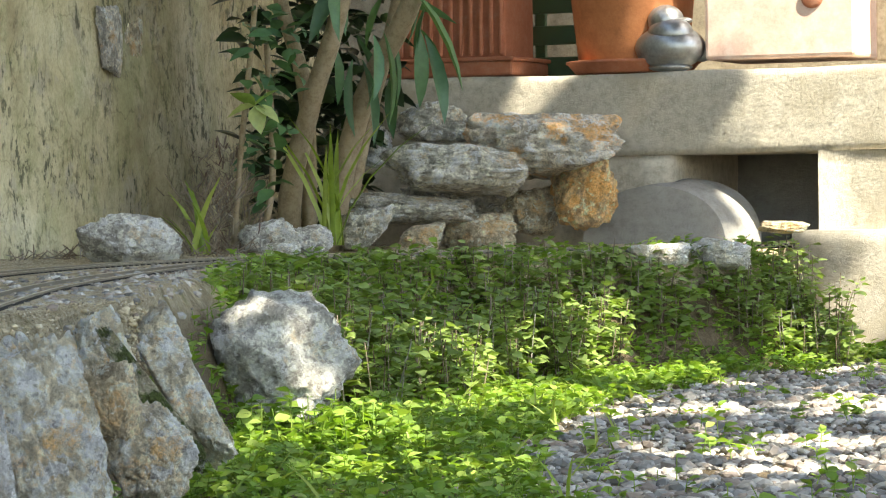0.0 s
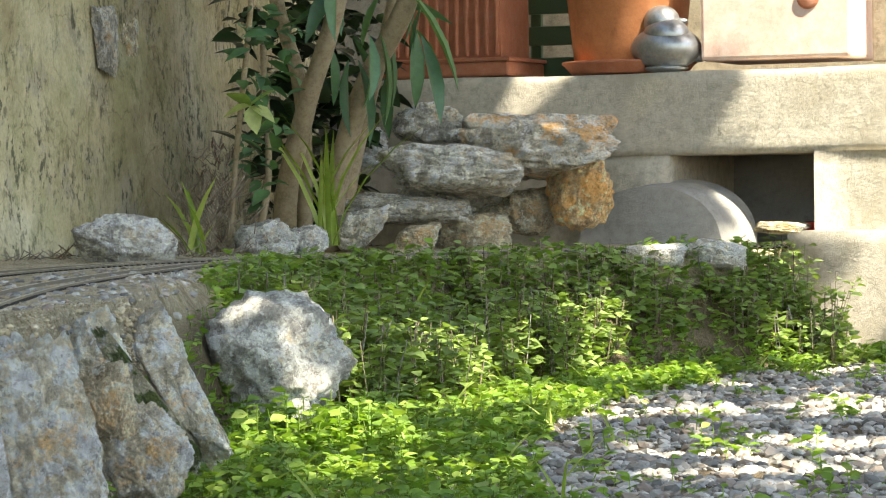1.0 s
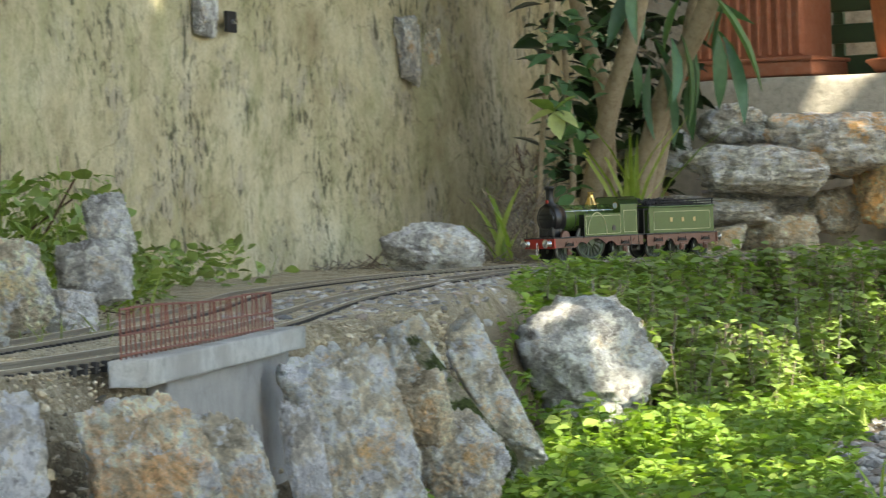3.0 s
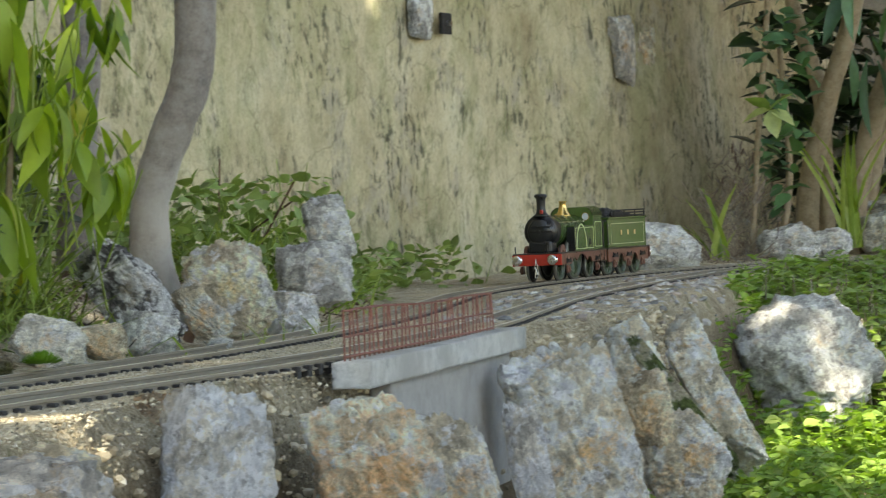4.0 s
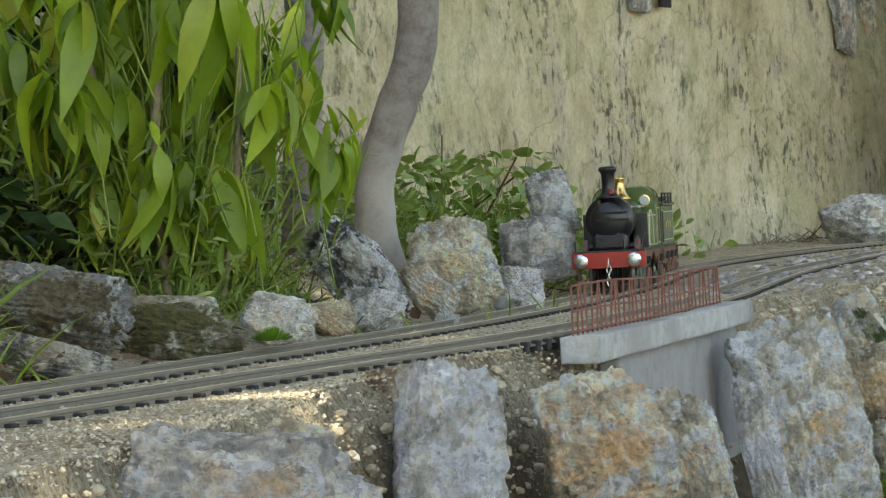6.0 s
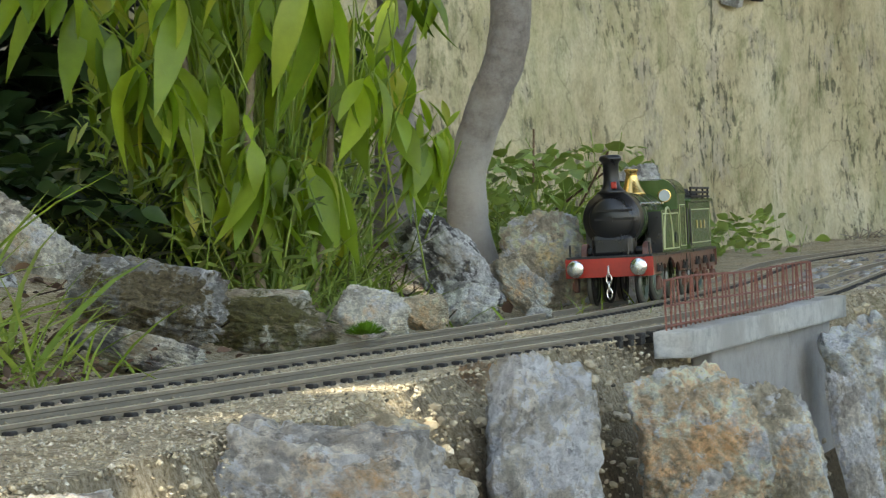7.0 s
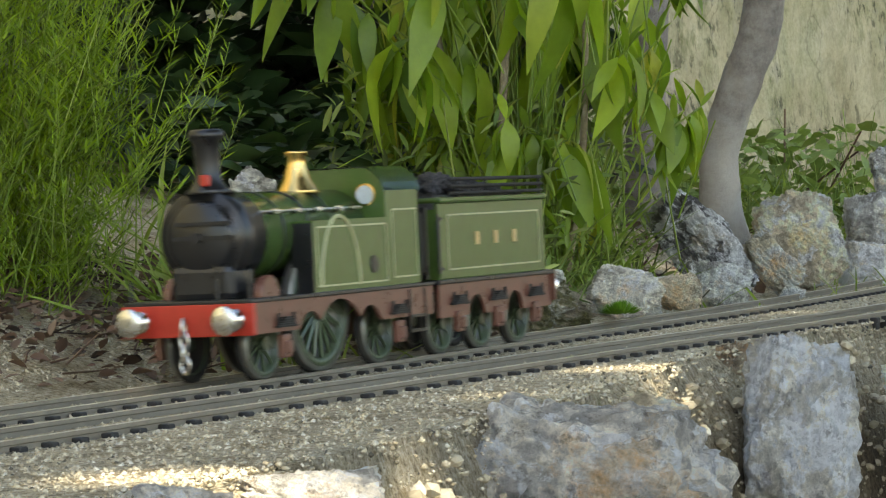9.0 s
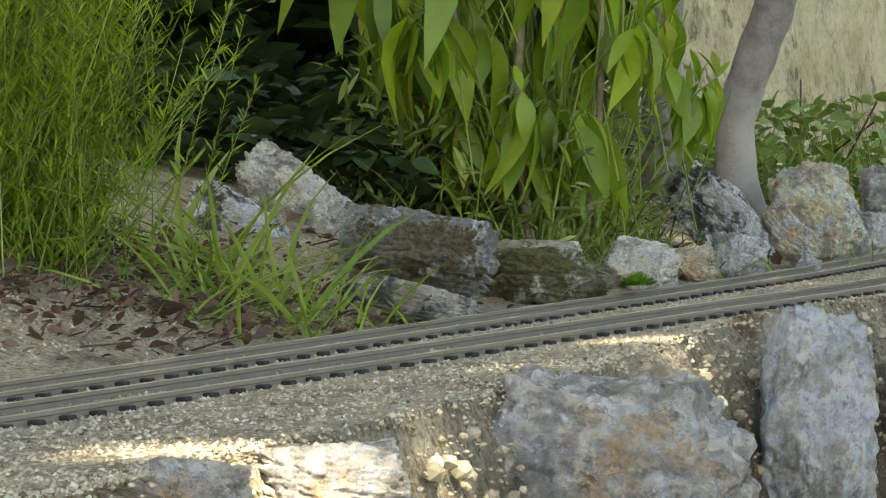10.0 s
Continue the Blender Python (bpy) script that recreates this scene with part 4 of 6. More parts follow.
def build_tender():
    """The tender; its front is 0.184 behind the buffer beam."""
    root = tagged(new("tender"), "green six-wheeled model tender heaped with coal", "tender", "train")
    wheels = []
    part("tender_footplate", box((-0.067, 0, 0.0305), (0.136, 0.056, 0.0018), 0.0004), BLACK, root)
    tank = part("tank", box((-0.070, 0, 0.0475), (0.124, 0.05, 0.033), 0.0008), GREEN, root, "green tank lined in pale yellow")
    part("tank_flare", box((-0.070, 0, 0.0648), (0.126, 0.0535, 0.0026), 0.001), GREEN, tank)
    for s in (-1, 1):
        lined_panel(tank, -0.124, -0.017, 0.0355, 0.0585, s * 0.0252)
        bm = bmesh.new()
        for x in (-0.05, -0.072, -0.094):
            add_box(bm, (x, s * 0.0252, 0.048), (0.0046, 0.0004, 0.0056))
        part("lettering", bm, GOLD, tank, "three gold letter marks")
        for z in (0.0675, 0.0705, 0.0735):
            bm = bmesh.new()
            add_rod(bm, (-0.022, s * 0.0245, z), (-0.132, s * 0.0245, z), 0.0008)
            part("coal_rail", bm, DARK_IRON, root)
        for x in (-0.03, -0.065, -0.1, -0.13):
            part("rail_stay", add_rod(bmesh.new(), (x, s * 0.0240, 0.064), (x, s * 0.0240, 0.0742), 0.0007), DARK_IRON, root)
        bm = bmesh.new()
        add_rod(bm, (-0.0045, s * 0.026, 0.034), (-0.0045, s * 0.026, 0.059), 0.0007)
        for z in (0.036, 0.057):
            add_rod(bm, (-0.0045, s * 0.026, z), (-0.009, s * 0.0255, z), 0.0007)
        part("grab_rail", bm, BLACK, root)
        part("tender_frame", arch_plate(-0.134, -0.002, 0.0155, 0.0304, s * 0.0255, 0.0016, [(-0.044, 0.0145, 0.0095), (-0.089, 0.0145, 0.0095)]), FRAME_RED, root, "brown outside tender frame")
        for x in (-0.022, -0.067, -0.112):
            axle_guard(root, x, s * 0.0265, 0.0135)
            wheels.append(wheel(root, x, s, 0.0125, 8))
        buffer(root, -0.1355, s * 0.0205, 0.0238, -1)
    bm = bmesh.new()
    rnd = random.Random(5)
    for k in range(260):
        x, y = rnd.uniform(-0.105, -0.008), rnd.uniform(-0.022, 0.022)
        z = 0.0655 + 0.010 * (1 - (y / 0.025) ** 2) * min(1, (0.115 + x) / 0.04) * rnd.uniform(0.5, 1)
        r = bmesh.ops.create_icosphere(bm, subdivisions=1, radius=rnd.uniform(0.0016, 0.0034))["verts"]
        for v in r:
            v.co *= rnd.uniform(0.7, 1.2)
        bmesh.ops.transform(bm, matrix=pose(x, y, z, rnd.uniform(0, 360), rnd.uniform(0, 360), 0), verts=r)
    add_box(bm, (-0.06, 0, 0.064), (0.105, 0.046, 0.006))
    part("coal_heap", bm, COAL, root, "heaped black coal")
    part("rear_beam", box((-0.1345, 0, 0.0238), (0.002, 0.056, 0.012)), FRAME_RED, root)
    bm = box((-0.001, 0, 0.047), (0.002, 0.044, 0.03))
    part("tender_front", bm, BLACK, root)
    return root, wheels


SHORT = 0.875  # the whole train's length against its width


def shortened(made):
    root, wheels = made
    out = []
    turning = {w[0] for w in wheels}
    for ob in root.children_recursive:
        if ob not in turning and ob.parent not in turning:
            ob.data.transform(Matrix.Diagonal((SHORT, 1, 1, 1)))
    for ob, x, y, r in wheels:
        ob.location.x = x * SHORT
        out.append((ob, x * SHORT, y, r))
    return root, out


locomotive, loco_wheels = shortened(build_locomotive())
tender, tender_wheels = shortened(build_tender())


# ---- bridge edge with its wire railing ----
def build_bridge():
    a, b = Vector((-0.3185, 1.54, 0)), Vector((-0.300, 1.975, 0))
    d = (b - a).normalized()
    turn = Matrix.Rotation(math.atan2(d.y, d.x), 4, "Z")
    c = (a + b) / 2 + Vector((0, 0, 0.1505))
    slab = tagged(new("bridge_slab"), "pale concrete bridge slab at the edge of the track bed", "slab")
    bm = bmesh.new()
    bmesh.ops.create_cube(bm, size=1)
    bmesh.ops.subdivide_edges(bm, edges=bm.edges[:], cuts=9, use_grid_fill=True)
    for v in bm.verts:
        q = Vector((v.co.x * (b - a).length, v.co.y * 0.02, v.co.z * 0.0135))
        w = Vector((q.x * 40, q.y * 60, q.z * 60))
        v.co = q + Vector((noise.noise(w), noise.noise(w + Vector((5, 0, 0))), noise.noise(w + Vector((0, 9, 0))))) * 0.0007
    bmesh.ops.transform(bm, matrix=Matrix.Translation(c) @ turn, verts=bm.verts)
    part("slab", bm, SLAB, slab, "", True)
    bm = bmesh.new()
    add_box(bm, (a + b) / 2 + Vector((-0.002, 0.03, 0.08)), (0.34, 0.012, 0.128), 0.002, turn)
    part("abutment", bm, SMOOTH, slab, "streaked cement face under the slab")
    rail = tagged(new("wire_railing"), "rusty wire mesh railing leaning along the bridge slab", "railing")
    n = 37
    p0, p1 = a + Vector((-0.004, 0.006, 0.1575)), b + Vector((-0.006, -0.03, 0.1565))
    tops = []
    for k in range(n):
        u = k / (n - 1)
        p = p0.lerp(p1, u)
        lean = Vector((0.0012 * math.sin(k * 1.7), 0.0008 * math.cos(k * 2.3), 0))
        h = 0.0262 - 0.0022 * u + 0.0008 * math.sin(u * 9)
        bm = bmesh.new()
        add_rod(bm, p, p + lean + Vector((0, 0, h)), 0.00055, None, 6)
        part("bar", bm, RUST_WIRE, rail)
        tops.append((p, p + lean + Vector((0, 0, h))))
    for f in (0.08, 0.47, 0.97):
        bm = bmesh.new()
        for (pa, ta), (pb, tb) in zip(tops, tops[1:]):
            add_rod(bm, pa.lerp(ta, f), pb.lerp(tb, f), 0.0006, None, 6)
        part("long_wire", bm, RUST_WIRE, rail)


build_bridge()


# ---- pots and things on the ledge ----
def on_ledge(u, back, z=0.4445):
    return ledge(u, -back, z)


def build_pots():
    K = 0.90
    p = on_ledge(0.437, 0.10)
    pot = tagged(new("flower_pot"), "large smooth orange terracotta pot standing in a saucer", "flower pot")
    part("pot", lathe([(0.088, 0.012), (0.094, 0.02), (0.118, 0.24), (0.128, 0.245), (0.128, 0.28), (0.118, 0.28), (0.112, 0.25)], Matrix.Translation(p) @ Matrix.Scale(K, 4), 48), TERRACOTTA, pot, "", True)
    part("saucer", lathe([(0.098, 0), (0.102, 0.004), (0.112, 0.016), (0.116, 0.018), (0.116, 0.022), (0.104, 0.022), (0.1, 0.012)], Matrix.Translation(p) @ Matrix.Scale(K, 4), 48), TERRACOTTA_RED, pot, "", True)
    c = on_ledge(0.13, 0.085)
    box_pot = tagged(new("planter_trough"), "ribbed brown terracotta planter trough on a tray", "planter")
    bm = box(c + Vector((0, 0, 0.13)), tuple(K * w for w in (0.205, 0.13, 0.23)), 0.006, LEDGE_TURN)
    part("trough", bm, TERRACOTTA_RED, box_pot)
    for k in range(11):
        q = on_ledge(0.035 + k * 0.019, 0.018)
        part("rib", box(q + Vector((0, 0, 0.13)), tuple(K * w for w in (0.009, 0.008, 0.215)), 0.003, LEDGE_TURN), TERRACOTTA_RED, box_pot)
    bm = box(c + Vector((0, 0, 0.0125)), tuple(K * w for w in (0.245, 0.165, 0.025)), 0.004, LEDGE_TURN)
    add_box(bm, c + Vector((0, 0, 0.027)), tuple(K * w for w in (0.252, 0.172, 0.007)), 0.002, LEDGE_TURN)
    part("tray", bm, TERRACOTTA_RED, box_pot)
    c = on_ledge(0.727, 0.11)
    block = tagged(new("square_planter"), "square pink terracotta planter, full sun put into its pale colour", "planter")
    part("planter_body", box(c + Vector((0, 0, 0.14)), tuple(K * w for w in (0.262, 0.19, 0.28)), 0.006, LEDGE_TURN), TERRACOTTA_PALE, block)
    part("boss", lathe([(0.018, 0), (0.014, 0.004), (0.006, 0.006)], Matrix.Translation(on_ledge(0.785, 0.013, 0.56)) @ LEDGE_TURN @ Matrix.Rotation(math.pi / 2, 4, "X"), 20), TERRACOTTA_RED, block)
    for k in range(4):
        q = on_ledge(0.885 + 0.035 * k, 0.10)
        tagged(part("wooden_slat", box(q + Vector((0, 0, 0.17)), tuple(K * w for w in (0.03, 0.016, 0.36)), 0.003, LEDGE_TURN), GREY_WOOD), "weathered grey wooden slat standing on the ledge", "slat", "wooden slats")
    crate = tagged(new("crate"), "dark green slatted crate behind the pots", "crate")
    for z in (0.02, 0.07, 0.12):
        part("board", box(on_ledge(0.3, 0.2) + Vector((0, 0, z)), tuple(K * w for w in (0.2, 0.012, 0.034)), 0.002, LEDGE_TURN), GREEN_WOOD, crate)
    for u in (0.22, 0.38):
        part("post", box(on_ledge(u, 0.212) + Vector((0, 0, 0.08)), tuple(K * w for w in (0.02, 0.012, 0.16)), 0.002, LEDGE_TURN), GREEN_WOOD, crate)
    # figure of a sitting duck, one plain mesh
    bm = bmesh.new()

    def egg(c, s, turn=0):
        r = bmesh.ops.create_icosphere(bm, subdivisions=4, radius=1)["verts"]
        bmesh.ops.transform(bm, matrix=Matrix.Translation(c) @ LEDGE_TURN @ Matrix.Rotation(radians(turn), 4, "Y") @ Matrix.Diagonal((*s, 1)), verts=r)

    d = on_ledge(0.53, 0.03)
    egg(d + Vector((0, 0, 0.036)), (0.055, 0.042, 0.034))
    egg(d + Vector((-0.006, 0, 0.076)), (0.028, 0.026, 0.025))
    egg(d + Vector((0.0, -0.01, 0.056)), (0.036, 0.028, 0.026))
    egg(d + Vector((0.047, 0, 0.03)), (0.018, 0.016, 0.016), 20)
    egg(d + Vector((0.022, -0.012, 0.076)), (0.012, 0.009, 0.005))
    egg(d + Vector((0.0, 0.0, 0.006)), (0.034, 0.03, 0.007))
    tagged(part("duck_figure", bm, PEWTER, None, "", True), "silver grey metal duck figure sitting on the ledge", "figurine")
    # small plate with a hole, fixed to the plaster wall
    y = 3.79
    br = tagged(new("wall_bracket"), "small dark iron plate fixed to the plaster wall", "bracket")
    m = Matrix.Translation((wall_x(y) + 0.014, y, 0.473)) @ Matrix.Rotation(math.atan2(1, 0.25), 4, "Z")
    bm = bmesh.new()
    add_box(bm, m @ Vector((0, 0, 0)), (0.03, 0.005, 0.026), 0.001, Matrix.Rotation(math.atan2(1, 0.25), 4, "Z"))
    part("plate", bm, DARK_IRON, br)
    bm = bmesh.new()
    add_rod(bm, m @ Vector((0, -0.008, 0)), m @ Vector((0, 0.0, 0)), 0.003)
    part("screw", bm, CHROME, br)


build_pots()


# ---- plants ----
def leaf_form(rows, fold=0.25, droop=0.0):
    """A leaf of length 1 along y: (way, half width) rows, folded along its rib."""
    verts, faces = [], []
    for t, w in rows:
        z = -droop * t * t
        verts += [(-w, t, z + fold * w), (0, t, z), (w, t, z + fold * w)]
    for i in range(len(rows) - 1):
        a, b = 3 * i, 3 * i + 3
        faces += [(a, a + 1, b + 1, b), (a + 1, a + 2, b + 2, b + 1)]
    return np.array(verts), faces


OVATE = leaf_form([(0, 0.02), (0.2, 0.26), (0.45, 0.34), (0.75, 0.2), (1, 0.0)], 0.3, 0.15)
LANCE = leaf_form([(0, 0.015), (0.15, 0.07), (0.35, 0.13), (0.6, 0.135), (0.82, 0.085), (1, 0.005)], 0.35, 0.2)
HANG = leaf_form([(0, 0.012), (0.1, 0.05), (0.25, 0.12), (0.42, 0.165), (0.6, 0.16), (0.78, 0.105), (0.92, 0.04), (1, 0.004)], 0.3, 0.5)
DROOP = leaf_form([(0, 0.012), (0.1, 0.045), (0.25, 0.115), (0.42, 0.16), (0.6, 0.165), (0.78, 0.115), (0.92, 0.045), (1, 0.004)], 0.4, 0.95)
STRAP = leaf_form([(0, 0.03), (0.25, 0.035), (0.5, 0.034), (0.75, 0.025), (1, 0.003)], 0.3, 0.45)
NEEDLE = leaf_form([(0, 0.05), (0.5, 0.07), (1, 0.0)], 0.2, 0.1)


class Leaves:
    """Gathers many leaves into one mesh."""

    def __init__(self):
        self.v, self.f, self.n = [], [], 0

    def add(self, form, p, way, size, roll=0.0, wide=1.0):
        q = Vector(way).to_track_quat("Y", "Z").to_matrix() @ Matrix.Rotation(roll, 3, "Y")
        a = np.array(q) @ np.diag((size * wide, size, size))
        v = form[0] @ a.T + np.array(p)
        self.v.append(v)
        self.f += [tuple(self.n + k for k in f) for f in form[1]]
        self.n += len(v)

    def stick(self, a, b, r):
        a, b = Vector(a), Vector(b)
        m = along(a, b)
        h = (b - a).length
        ring = [(math.cos(t) * r, math.sin(t) * r) for t in (0.5, 2.6, 4.7)]
        v = [m @ Vector((x, y, 0)) for x, y in ring] + [m @ Vector((x * 0.7, y * 0.7, h)) for x, y in ring]
        self.v.append(np.array([tuple(q) for q in v]))
        self.f += [tuple(self.n + k for k in f) for f in ((0, 1, 4, 3), (1, 2, 5, 4), (2, 0, 3, 5))]
        self.n += 6

    def link(self, name, mat, parent=None, smooth=True):
        if not self.v:
            return None
        ob = new(name, mesh_of(name, np.concatenate(self.v).tolist(), self.f, mat, smooth))
        ob.parent = parent
        return ob


def up(rnd, lean=0.5):
    a = rnd.uniform(0, 6.283)
    return Vector((math.cos(a) * lean * rnd.random(), math.sin(a) * lean * rnd.random(), 1)).normalized()


GRAVEL_X = [(2.0, 0.0), (2.4, 0.03), (3.1, 0.07), (3.6, 0.22), (4.1, 0.46), (4.37, 0.64), (4.7, 0.95)]


def gravel_edge(x, y):
    return x - interp(GRAVEL_X, y) + 0.09 * noise.noise(Vector((x * 7, y * 4, 2)))


def build_lawn():
    rnd = random.Random(11)
    L = Leaves()
    made = 0
    while made < 4600:
        x, y = rnd.uniform(-0.32, 0.85), rnd.uniform(2.15, 4.75)
        e = gravel_edge(x, y)
        if x - interp(CREST, y) < max(0.025, 0.35 * interp(BANK, y) if y < 3.15 else 0) or e > 0.02 + (0.3 if rnd.random() < 0.12 and noise.noise(Vector((x * 11, y * 6, 9))) > 0.1 else 0):
            continue
        made += 1
        z = ground_z(x, y) - 0.006
        h = rnd.uniform(0.012, 0.034)
        top = Vector((x, y, z)) + up(rnd, 0.6) * h
        L.stick((x, y, z), top, 0.0006)
        for k in range(rnd.randint(3, 6)):
            a = rnd.uniform(0, 6.283)
            w = Vector((math.cos(a), math.sin(a), rnd.uniform(-0.1, 0.7)))
            L.add(OVATE, Vector((x, y, z)).lerp(top, rnd.uniform(0.5, 1)), w, rnd.uniform(0.007, 0.0145), rnd.uniform(-0.6, 0.6), rnd.uniform(0.8, 1.3))
    # taller growth before the boulder at the bank's foot
    for _ in range(260):
        x, y = rnd.uniform(-0.19, -0.04), rnd.uniform(2.7, 2.93)
        z = ground_z(x, y) - 0.006
        top = Vector((x, y, z)) + up(rnd, 0.5) * rnd.uniform(0.025, 0.062)
        L.stick((x, y, z), top, 0.0007)
        for k in range(rnd.randint(5, 8)):
            a = rnd.uniform(0, 6.283)
            w = Vector((math.cos(a), math.sin(a), rnd.uniform(-0.2, 0.6)))
            L.add(OVATE, Vector((x, y, z)).lerp(top, rnd.uniform(0.35, 1)), w, rnd.uniform(0.008, 0.016), rnd.uniform(-0.6, 0.6), rnd.uniform(0.8, 1.3))
    tagged(L.link("lawn", LAWN), "bright green low clover and lawn weeds", "lawn", kind="stuff")
    G = Leaves()
    for _ in range(1500):
        x, y = rnd.uniform(-0.3, 0.8), rnd.uniform(2.15, 4.75)
        if x - interp(CREST, y) < max(0.05, 0.35 * interp(BANK, y) if y < 3.15 else 0) or gravel_edge(x, y) > 0.07:
            continue
        G.add(STRAP, (x, y, ground_z(x, y) - 0.008), up(rnd, 0.9), rnd.uniform(0.02, 0.055), rnd.uniform(-1, 1), 0.9)
    tagged(G.link("lawn_grass", GRASS), "thin grass blades in the lawn", "grass", kind="stuff")


def build_weeds():
    """The thick strip of nettle-like weeds on the bank below the far track."""
    rnd = random.Random(21)
    L, S = Leaves(), Leaves()
    made = 0
    while made < 620:
        y = rnd.uniform(3.25, 4.7)
        c = interp(CREST, y)
        x = c + rnd.uniform(0.04, 0.36)
        if x < -0.12 - 0.3 * (3.9 - y) and y < 3.9:
            continue
        if gravel_edge(x, y) > -0.16 and y < 4.1 or x > 0.53 or y > 4.9 - 0.45 * x - 0.06:
            continue
        if 0.2 < x < 0.4 and y > 4.1 and x - c < 0.13 and rnd.random() < 0.85:
            continue
        made += 1
        z = ground_z(x, y) - 0.006
        top_z = 0.166 - 0.1 * max(0, (x - c) - 0.1) / 0.26 + rnd.uniform(-0.025, 0.012) - 0.02 * min(1, max(0, (0.1 - x) / 0.15)) + 0.05 * min(0.3, noise.noise(Vector((x * 8, y * 8, 4)))) - 0.012
        h = max(0.03, top_z - z)
        t = Vector((x, y, z)) + up(rnd, 0.35) * h
        S.stick((x, y, z), t, 0.001)
        for k in range(int(7 + h * 160)):
            u = rnd.uniform(0.25, 1)
            a = rnd.uniform(0, 6.283)
            w = Vector((math.cos(a), math.sin(a), rnd.uniform(-0.35, 0.5)))
            L.add(OVATE, Vector((x, y, z)).lerp(t, u) + w * 0.006, w, rnd.uniform(0.009, 0.021) * (1.15 - 0.4 * u), rnd.uniform(-0.5, 0.5), rnd.uniform(0.9, 1.4))
    root = tagged(L.link("weed_bank", WEED), "thick strip of green nettle-like weeds on the bank", "weeds", kind="stuff")
    tagged(S.link("stem_growth", DRY, root), kind="stuff")
    B = Leaves()
    for path in ([(0.058, 4.03, 0.08), (0.09, 4.03, 0.128), (0.13, 4.02, 0.133), (0.195, 4.0, 0.108)], [(-0.02, 3.8, 0.06), (-0.015, 3.8, 0.1), (-0.03, 3.79, 0.13)]):
        pts = curve_points(path, 6)
        for p, q in zip(pts, pts[1:]):
            B.stick(p, q, 0.0022)
    tagged(B.link("arching_grass", GRASS), "long pale arching grass blades above the weeds", "grass", kind="stuff")


def pebbles(name, mat, count, place, sizes, seed, flat=0.6):
    """Loose stones, each a squashed, knocked-about ball, laid in one mesh."""
    rnd = random.Random(seed)
    bm = bmesh.new()
    bmesh.ops.create_icosphere(bm, subdivisions=1, radius=1)
    base = np.array([tuple(v.co) for v in bm.verts])
    tri = [tuple(v.index for v in f.verts) for f in bm.faces]
    bm.free()
    verts, faces, n = [], [], 0
    while n < count:
        q = place(rnd)
        if q is None:
            continue
        s = sizes[0] + (sizes[1] - sizes[0]) * rnd.random() ** 2
        m = np.array(Euler((rnd.uniform(-0.5, 0.5), rnd.uniform(-0.5, 0.5), rnd.uniform(0, 6.28))).to_matrix())
        k = base * np.array([[1 + 0.25 * (rnd.random() - 0.5)] for _ in base]) * np.array((s * rnd.uniform(0.8, 1.4), s, s * flat * rnd.uniform(0.7, 1.2)))
        verts.append(k @ m.T + np.array(q))
        faces += [tuple(n * len(base) + i for i in f) for f in tri]
        n += 1
    return new(name, mesh_of(name, np.concatenate(verts).tolist(), faces, mat))


